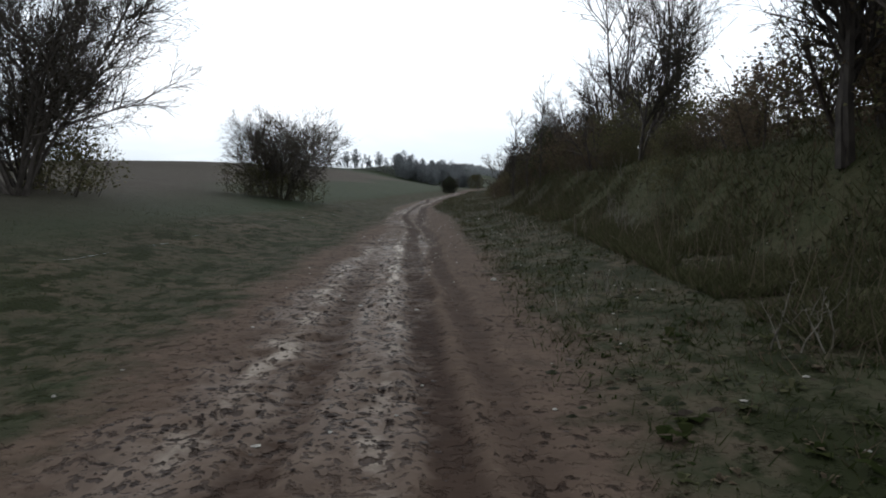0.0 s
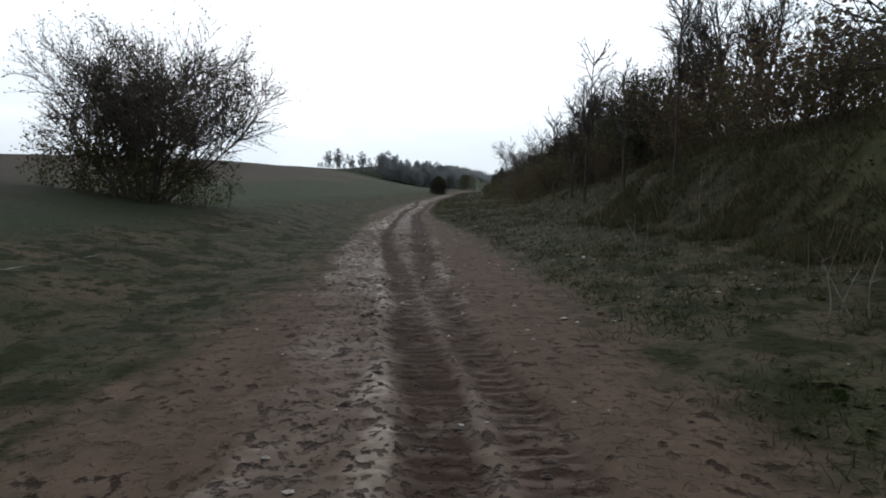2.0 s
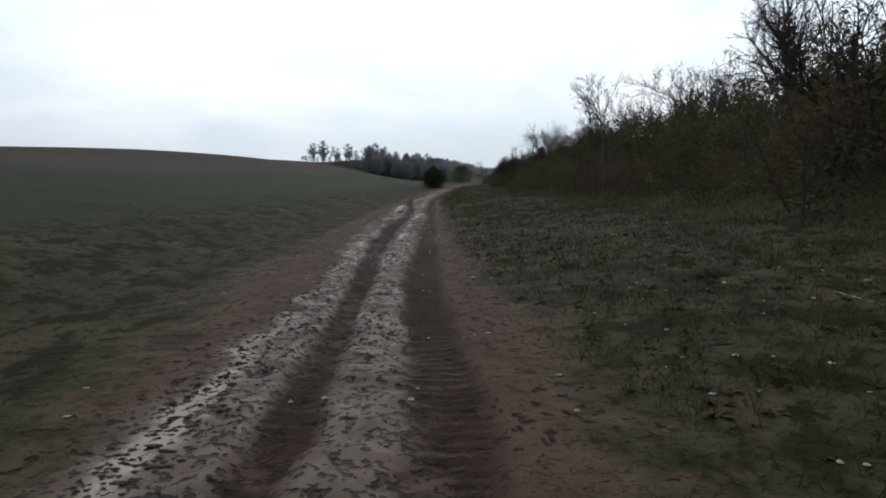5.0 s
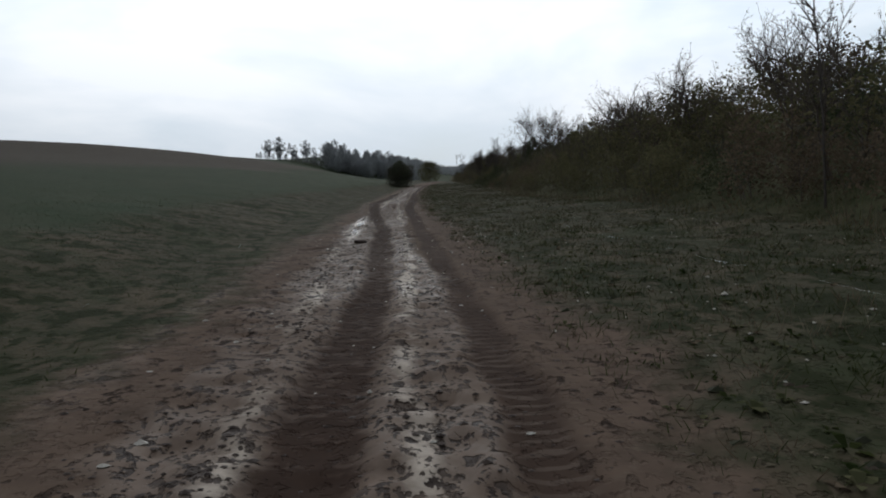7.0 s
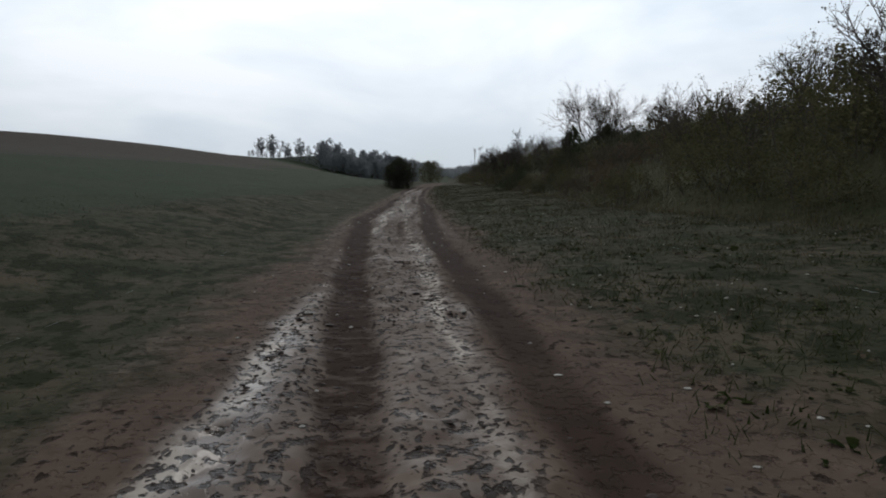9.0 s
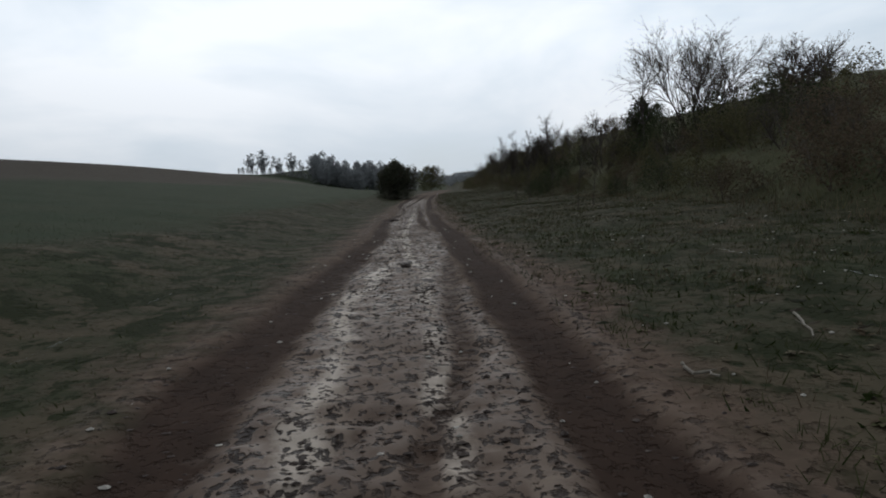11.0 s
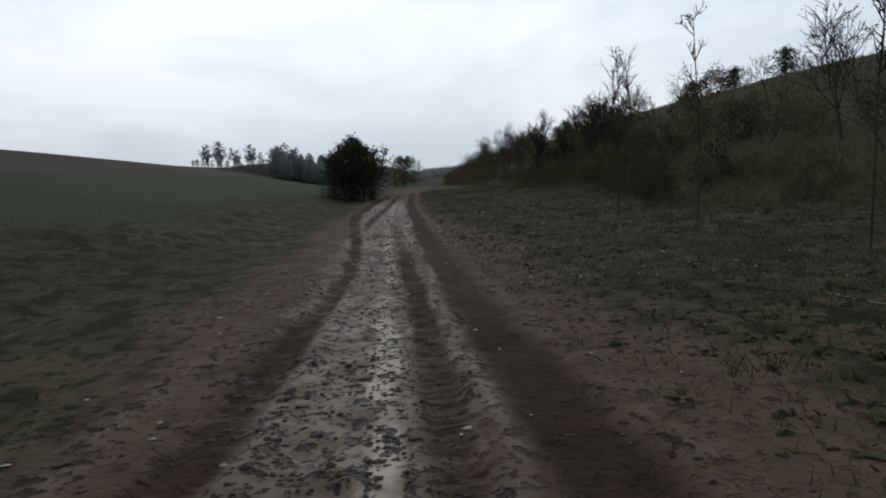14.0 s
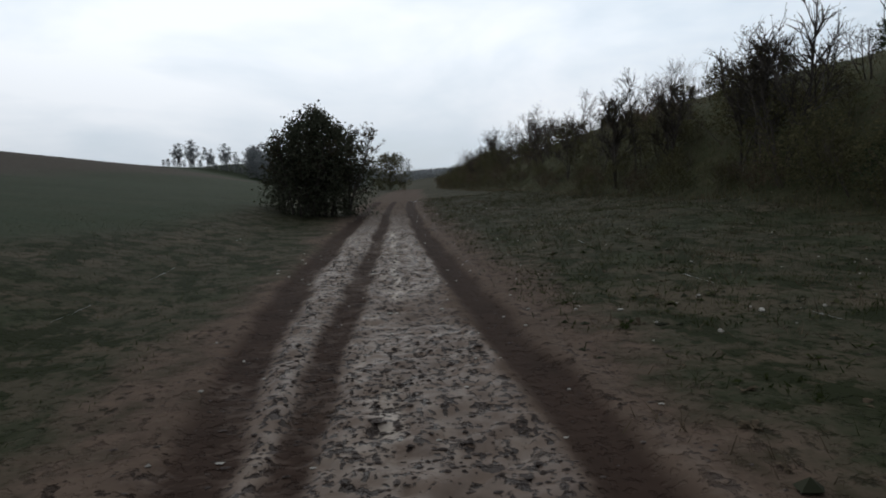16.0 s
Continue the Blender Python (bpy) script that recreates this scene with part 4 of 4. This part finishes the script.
def verge_left(g, count):
    y = g.uniform(-3, 175, count)
    x = along(y, CENTRE) - 1.9 - 5.5 * g.random(count)
    ok = vnoise(x, y, 1.3, 93) > 0.35
    return x[ok], y[ok]


blades("verge_grass", 72000, verge_right(1.3, 2.0, 0.47), 0.075, 0.011, GRASS_BLADE, "short rough grass on the verge", 5, 0.9)
blades("field_edge_grass", 35000, verge_left, 0.045, 0.014, GRASS_BLADE, "short grass on the field edge", 6, 0.9)
def tussocks(lo, hi, clumps):
    def where(g, count):
        y = g.uniform(-3, 175, clumps)
        x = along(y, CENTRE) + lo + (along(y, FOOT) + hi - lo) * g.random(clumps)
        k = g.integers(0, clumps, count)
        spread_out = 0.06 + 0.12 * g.random(clumps)
        return x[k] + g.normal(0, 1, count) * spread_out[k], y[k] + g.normal(0, 1, count) * spread_out[k]
    return where


def rosettes(name, clumps, leaves, where, size, mat, label, seed):
    """Low clumps of broad leaves that arch out from one root."""
    g = np.random.default_rng(seed)
    x, y = where(g, clumps)
    z = land(x, y) + rise(y) - 0.01
    x = x + bend(y)
    n = len(x)
    r = (size * g.lognormal(0, 0.35, n))[:, None] * g.uniform(0.6, 1.2, (n, leaves))
    a = g.uniform(0, 2 * math.pi, (n, leaves))
    up, w = g.uniform(0.1, 0.6, (n, leaves)), r * g.uniform(0.18, 0.34, (n, leaves))
    ca, sa = np.cos(a), np.sin(a)

    def ring(out, high, side):
        return np.stack((x[:, None] + ca * r * out - sa * w * side, y[:, None] + sa * r * out + ca * w * side, z[:, None] + r * up * high), -1)
    v = np.stack((ring(0.05, 0.0, 0.2), ring(0.05, 0.0, -0.2), ring(0.55, 0.8, -1.0), ring(0.55, 0.8, 1.0), ring(1.0, 0.7, 0.0)), 2).reshape(-1, 3)
    base = np.arange(n * leaves)[:, None] * 5
    faces = np.concatenate((base + np.array([0, 1, 2]), base + np.array([0, 2, 3]), base + np.array([3, 2, 4])), 0).tolist()
    me = bpy.data.meshes.new(name)
    me.from_pydata(v.tolist(), [], faces)
    me.materials.append(mat)
    return tagged(new(name, me), label, "weeds", kind="stuff")


rosettes("broad_leaf_weeds", 10000, 6, verge_right(1.5, 1.5, 0.47), 0.048, RANK, "low broad-leaved weeds on the verge", 21)
rosettes("withered_weeds", 7000, 5, verge_right(1.3, 1.5, 0.47, 0.7), 0.045, LEAF_BROWN, "withered brown weeds on the verge", 22)
rosettes("dark_leaf_weeds", 5000, 6, verge_right(1.6, 1.5, 0.50, 0.8), 0.055, WEED, "dark broad-leaved weeds on the verge", 23)
rosettes("straw_tufts", 2200, 7, verge_right(1.4, 1.5, 0.5, 1.6), 0.05, GRASS_DEAD, "pale straw tufts in the grass", 24)
blades("grass_tussocks", 50000, tussocks(1.45, 2.0, 3000), 0.10, 0.011, GRASS_BLADE, "uneven tussocks of rough grass", 11, 1.3)
blades("brown_tussocks", 34000, tussocks(1.2, 1.5, 2200), 0.085, 0.011, LEAF_BROWN, "dead brown tufts in the grass", 12, 1.3)
blades("verge_weeds", 42000, tussocks(1.5, 2.0, 3600), 0.045, 0.026, WEED, "low dark weeds on the verge", 13, 1.6)
blades("dry_grass", 14000, verge_right(2.6, 3.5, 0.52), 0.20, 0.009, GRASS_DEAD, "dead straw-coloured grass stalks", 7, 0.8)
def bank(lo, hi, patch):
    def where(g, count):
        y = g.uniform(-3, 230, count * 3)
        x = along(y, FOOT) + along(y, CENTRE) + along(y, GRASSY) + g.uniform(lo, hi, count * 3)
        ok = vnoise(x, y, 2.2, 95) * 0.6 + vnoise(x, y, 0.6, 96) * 0.4 > patch
        return x[ok][:count], y[ok][:count]
    return where


blades("bank_undergrowth", 52000, bank(-0.6, 14.0, 0.36), 0.15, 0.030, LEAF_SCRUB, "rank brown-green undergrowth on the bank", 9, 0.7)
blades("brown_bracken", 38000, bank(-0.8, 12.0, 0.40), 0.15, 0.026, LEAF_BROWN, "dead brown bracken on the bank", 10, 0.8)
def near_bank(g, count):
    y = g.uniform(3, 34, count * 3)
    x = along(y, FOOT) + along(y, CENTRE) - along(y, [(0, 1.5), (14, 1.1), (34, 0.3)]) + np.abs(g.normal(0, 1.3, count * 3))
    ok = vnoise(x, y, 1.1, 97) * 0.6 + vnoise(x, y, 0.4, 98) * 0.4 > 0.42
    return x[ok][:count], y[ok][:count]


blades("rank_stalks", 350, near_bank, 0.75, 0.012, GRASS_DEAD, "rank dead stalks on the foot of the bank", 14, 0.5)
blades("rank_grass", 26000, near_bank, 0.16, 0.030, RANK, "rank dull green growth on the foot of the bank", 15, 1.4)
blades("rank_litter", 4000, near_bank, 0.13, 0.028, LEAF_BROWN, "brown litter on the foot of the bank", 16, 1.5)
blades("dead_weed_stalks", 3500, bank(-1.4, 3.0, 0.5), 0.75, 0.012, GRASS_DEAD, "tall dead weed stalks at the scrub edge", 8, 0.35)


def pebbles(name, count, where, size, mat, label, category, seed, flat=0.8, wide=(0.9, 1.7), turn=math.pi):
    """Small irregular lumps lying on the land, joined."""
    g = np.random.default_rng(seed)
    x, y, z = where(g, count)
    x, z = x + bend(y), z + rise(y)
    base = np.array([(0, 0, 1), (0.9, 0, 0.35), (0.28, 0.86, 0.3), (-0.73, 0.53, 0.4), (-0.73, -0.53, 0.3), (0.28, -0.86, 0.38), (0, 0, -0.4)])
    tri = np.array([(0, 1, 2), (0, 2, 3), (0, 3, 4), (0, 4, 5), (0, 5, 1), (6, 2, 1), (6, 3, 2), (6, 4, 3), (6, 5, 4), (6, 1, 5)])
    r = size * g.lognormal(0, 0.3, len(x))
    a = g.uniform(-turn, turn, len(x))
    jit = base[None] * g.uniform(0.7, 1.3, (len(x), 7, 1))
    px = (jit[..., 0] * np.cos(a)[:, None] - jit[..., 1] * np.sin(a)[:, None]) * r[:, None] * g.uniform(*wide, (len(x), 1)) + x[:, None]
    py = (jit[..., 0] * np.sin(a)[:, None] + jit[..., 1] * np.cos(a)[:, None]) * r[:, None] + y[:, None]
    pz = jit[..., 2] * r[:, None] * flat + z[:, None]
    v = np.stack((px, py, pz), -1).reshape(-1, 3)
    f = (np.arange(len(x))[:, None, None] * 7 + tri[None]).reshape(-1, 3)
    me = bpy.data.meshes.new(name)
    me.from_pydata(v.tolist(), [], f.tolist())
    me.materials.append(mat)
    return tagged(new(name, me), label, category, kind="stuff")


def on_track(lo, hi):
    """Spots on the churned surface, with their height."""
    def where(g, count):
        i, k = g.integers(0, TX.shape[0], count), g.integers(0, TX.shape[1], count)
        ok = (U[i, k] > lo) & (U[i, k] < hi)
        i, k = i[ok], k[ok]
        return TX[i, k], TY[i, k], TZ[i, k]
    return where


def on_pale(g, count):
    """Spots on the pale mud, thicker along its crests."""
    i, k = g.integers(0, TX.shape[0], count * 14), g.integers(0, TX.shape[1], count * 14)
    ok = g.random(count * 14) < (pale_mask[i, k] * 0.35 + crest_shine_mask[i, k] * 0.5) * step(0.35, 0.6, vnoise(TX[i, k], TY[i, k], 0.9, 59))
    i, k = i[ok][:count], k[ok][:count]
    return TX[i, k], TY[i, k], TZ[i, k]


def on_verge(g, count):
    x, y = verge_right(1.8, 1.0, 0.4)(g, count)
    return x, y, land(x, y)


def lump_material(name, a, b, rough):
    m, t, p = material(name)
    t.links.new(random_tint(t, mix(t, grain(t, 20.0), a, b), 0.6, 1.4), p.inputs["Base Color"])
    p.inputs["Roughness"].default_value = rough
    p.inputs["Specular IOR Level"].default_value = 0.15
    return m


CLOD = lump_material("dark_mud_clods", (0.026, 0.018, 0.015), (0.055, 0.040, 0.033), 0.7)
CHALK = lump_material("pale_flint", (0.15, 0.14, 0.12), (0.42, 0.40, 0.36), 0.6)
pebbles("mud_clods", 17000, on_track(-1.6, 1.6), 0.0115, CLOD, "dark clods of churned mud on the track", "mud", 101, 0.5, (0.9, 1.9))
pebbles("trodden_clods", 20000, on_pale, 0.0145, CLOD, "dark lumps of mud on the pale crests", "mud", 104, 0.55, (0.9, 1.9))
pebbles("track_flints", 1300, on_track(-1.8, 2.0), 0.015, CHALK, "small pale flints in the mud", "stones", 102)
TURF = lump_material("rough_turf", (0.011, 0.014, 0.007), (0.034, 0.034, 0.019), 0.9)
LITTER = lump_material("brown_litter", (0.022, 0.017, 0.012), (0.055, 0.042, 0.031), 0.9)


def clumped(lo, hi, patch):
    def where(g, count):
        x, y = verge_right(lo, hi, patch, 0.9)(g, count)
        return x, y, land(x, y) - 0.012
    return where


pebbles("turf_hummocks", 9000, clumped(1.3, 2.0, 0.52), 0.024, TURF, "dark uneven hummocks of turf on the verge", "turf", 105, 0.9, (1.1, 2.2), 0.6)
pebbles("leaf_litter", 6000, clumped(1.2, 2.0, 0.54), 0.020, LITTER, "brown tufts and litter among the grass", "litter", 106, 0.7, (1.2, 2.6), 0.5)
pebbles("verge_flints", 2300, on_verge, 0.013, CHALK, "scattered pale flints on the verge", "stones", 103)


# ---- fallen sticks ----
STICK = bark_material("weathered_pale_wood", (0.10, 0.088, 0.07), (0.22, 0.20, 0.165))


def stick(seed, a, b, radius, label):
    """A crooked fallen stick from a to b (places on the plan), with a stub of a side twig."""
    g, tb = random.Random(seed), Tubes()
    pts = []
    for k in range(6):
        s = k / 5
        x, y = a[0] + (b[0] - a[0]) * s, a[1] + (b[1] - a[1]) * s
        pts.append(Vector((x + float(bend(y)) + g.gauss(0, radius * 2.2), y + g.gauss(0, radius * 2.2), float(land(x, y) + rise(y)) + radius * (1.2 + g.random()))))
    tb.tube(pts, [radius * (1 - 0.1 * k) for k in range(6)], 6)
    d = pts[3] - pts[2]
    tb.tube([pts[3], pts[3] + Vector((d.y, -d.x, d.length * 0.5)) * 0.5], [radius * 0.6, radius * 0.3], 4)
    o = new("fallen_stick", mesh_of("fallen_stick", tb.v, tb.f, STICK))
    return tagged(o, label, "stick", "fallen sticks on the verge")


stick(1, (1.36, 95.90), (1.47, 95.65), 0.013, "long pale fallen stick on the verge")
stick(2, (1.33, 49.76), (1.40, 49.56), 0.012, "short pale fallen stick")
stick(3, (6.00, 12.71), (4.90, 9.40), 0.010, "long thin dead branch lying down the bank")
stick(11, (5.37, 21.02), (4.30, 17.90), 0.010, "long thin dead branch lying down the bank")
stick(4, (1.74, 110.88), (1.79, 110.49), 0.013, "pale broken stick in the grass")
stick(5, (3.54, 110.92), (3.74, 110.99), 0.012, "pale broken stick in the grass")
stick(6, (2.77, 112.97), (2.65, 112.55), 0.012, "pale broken stick in the grass")
stick(7, (3.72, 34.90), (3.50, 33.85), 0.012, "short pale fallen stick")
stick(8, (1.20, 51.89), (1.23, 51.65), 0.011, "short pale fallen stick")
stick(9, (0.97, 69.70), (0.92, 69.15), 0.012, "short pale fallen stick")
stick(10, (2.62, 96.70), (2.36, 96.12), 0.011, "pale broken stick in the grass")


def dead_weed(seed, x, y, height):
    """A clump of broken dead stalks, standing and leaning."""
    g = random.Random(seed)
    root = new("dead_weed")
    root.empty_display_size = 0.1
    for _ in range(g.randrange(4, 7)):
        tb = Tubes()
        a, out = g.uniform(0, 2 * math.pi), g.uniform(0.05, 0.6)
        p = Vector((g.gauss(0, 0.10), g.gauss(0, 0.10), -0.05))
        d = Vector((math.cos(a) * out, math.sin(a) * out, 1)).normalized()
        pts = [p.copy()]
        for _ in range(4):
            d = (d + Vector((g.gauss(0, 0.12), g.gauss(0, 0.12), -0.02))).normalized()
            pts.append(pts[-1] + d * height * g.uniform(0.16, 0.3))
        tb.tube(pts, [0.007, 0.0065, 0.0055, 0.004, 0.002], 4)
        for q in pts[2:]:
            for _ in range(2):
                tb.tube([q, q + Vector((g.gauss(0, 1), g.gauss(0, 1), 0.8)).normalized() * height * 0.14], [0.0035, 0.0015], 3)
        new("stalk", mesh_of("stalk", tb.v, tb.f, STICK)).parent = root
    stand(root, x, y)
    return tagged(root, "clump of broken pale dead stalks at the scrub edge", "weed", "dead weeds at the scrub edge")


for k, (x, y, height) in enumerate(((4.61, 4.2, 0.36), (4.85, 4.6, 0.42), (3.96, 6.9, 0.32), (3.56, 6.3, 0.22), (4.35, 12.97, 0.6), (4.08, 15.3, 0.5), (5.11, 13.4, 0.45), (4.43, 18.3, 0.45), (4.32, 21.3, 0.6),
                                    (4.34, 25.9, 0.7), (4.74, 29.9, 0.8), (6.18, 27.6, 1.0), (5.80, 13.0, 0.7), (5.98, 14.0, 0.8), (5.66, 11.7, 0.7), (7.4, 18.5, 0.7), (7.2, 23.5, 0.8), (6.11, 29.7, 0.6), (6.6, 16.8, 0.55))):
    dead_weed(300 + k, x, y, height)


def flint(seed, x, y, size):
    """A single pale stone lying in the grass."""
    bm = bmesh.new()
    bmesh.ops.create_icosphere(bm, subdivisions=2, radius=1.0)
    for v in bm.verts:
        n = 1 + 0.55 * noise.noise(v.co * 1.3 + Vector((seed, 0, 0)))
        v.co = Vector((v.co.x * size * n, v.co.y * size * 0.7 * n, v.co.z * size * 0.5 * n))
    me = bpy.data.meshes.new("flint")
    bm.to_mesh(me)
    bm.free()
    me.materials.append(CHALK)
    o = new("flint", me)
    stand(o, x, y, seed * 40, sink=-size * 0.3)
    return tagged(o, "single pale flint lying in the short grass", "stone", "single flints on the verge")


for k, (x, y, size) in enumerate(((2.90, 8.86, 0.045), (3.62, 26.5, 0.055), (3.71, 16.9, 0.03), (3.22, 25.55, 0.03), (3.43, 140.4, 0.035), (3.61, 139.6, 0.035), (2.89, 139.1, 0.03), (3.65, 116.6, 0.025))):
    flint(k + 1, x, y, size)


def turf_lump(x, y, size, turn):
    """A torn-up clod of turf lying on the track."""
    bm = bmesh.new()
    bmesh.ops.create_icosphere(bm, subdivisions=3, radius=1.0)
    for v in bm.verts:
        n = 1 + 0.5 * (noise.noise(v.co * 1.7 + Vector((x, y, 0)))) + 0.25 * noise.noise(v.co * 4.0)
        v.co = Vector((v.co.x * size * n, v.co.y * size * 0.6 * n, v.co.z * size * 0.38 * n))
    me = bpy.data.meshes.new("turf_clod")
    bm.to_mesh(me)
    bm.free()
    me.materials.append(CLOD)
    o = new("turf_clod", me)
    stand(o, x, y, turn, sink=-size * 0.12)
    return tagged(o, "dark torn clod of turf on the track", "turf", "clods of turf")


turf_lump(-0.63, 117.14, 0.17, 0)
turf_lump(-0.20, 101.93, 0.12, 94)
turf_lump(-0.71, 71.79, 0.12, 188)
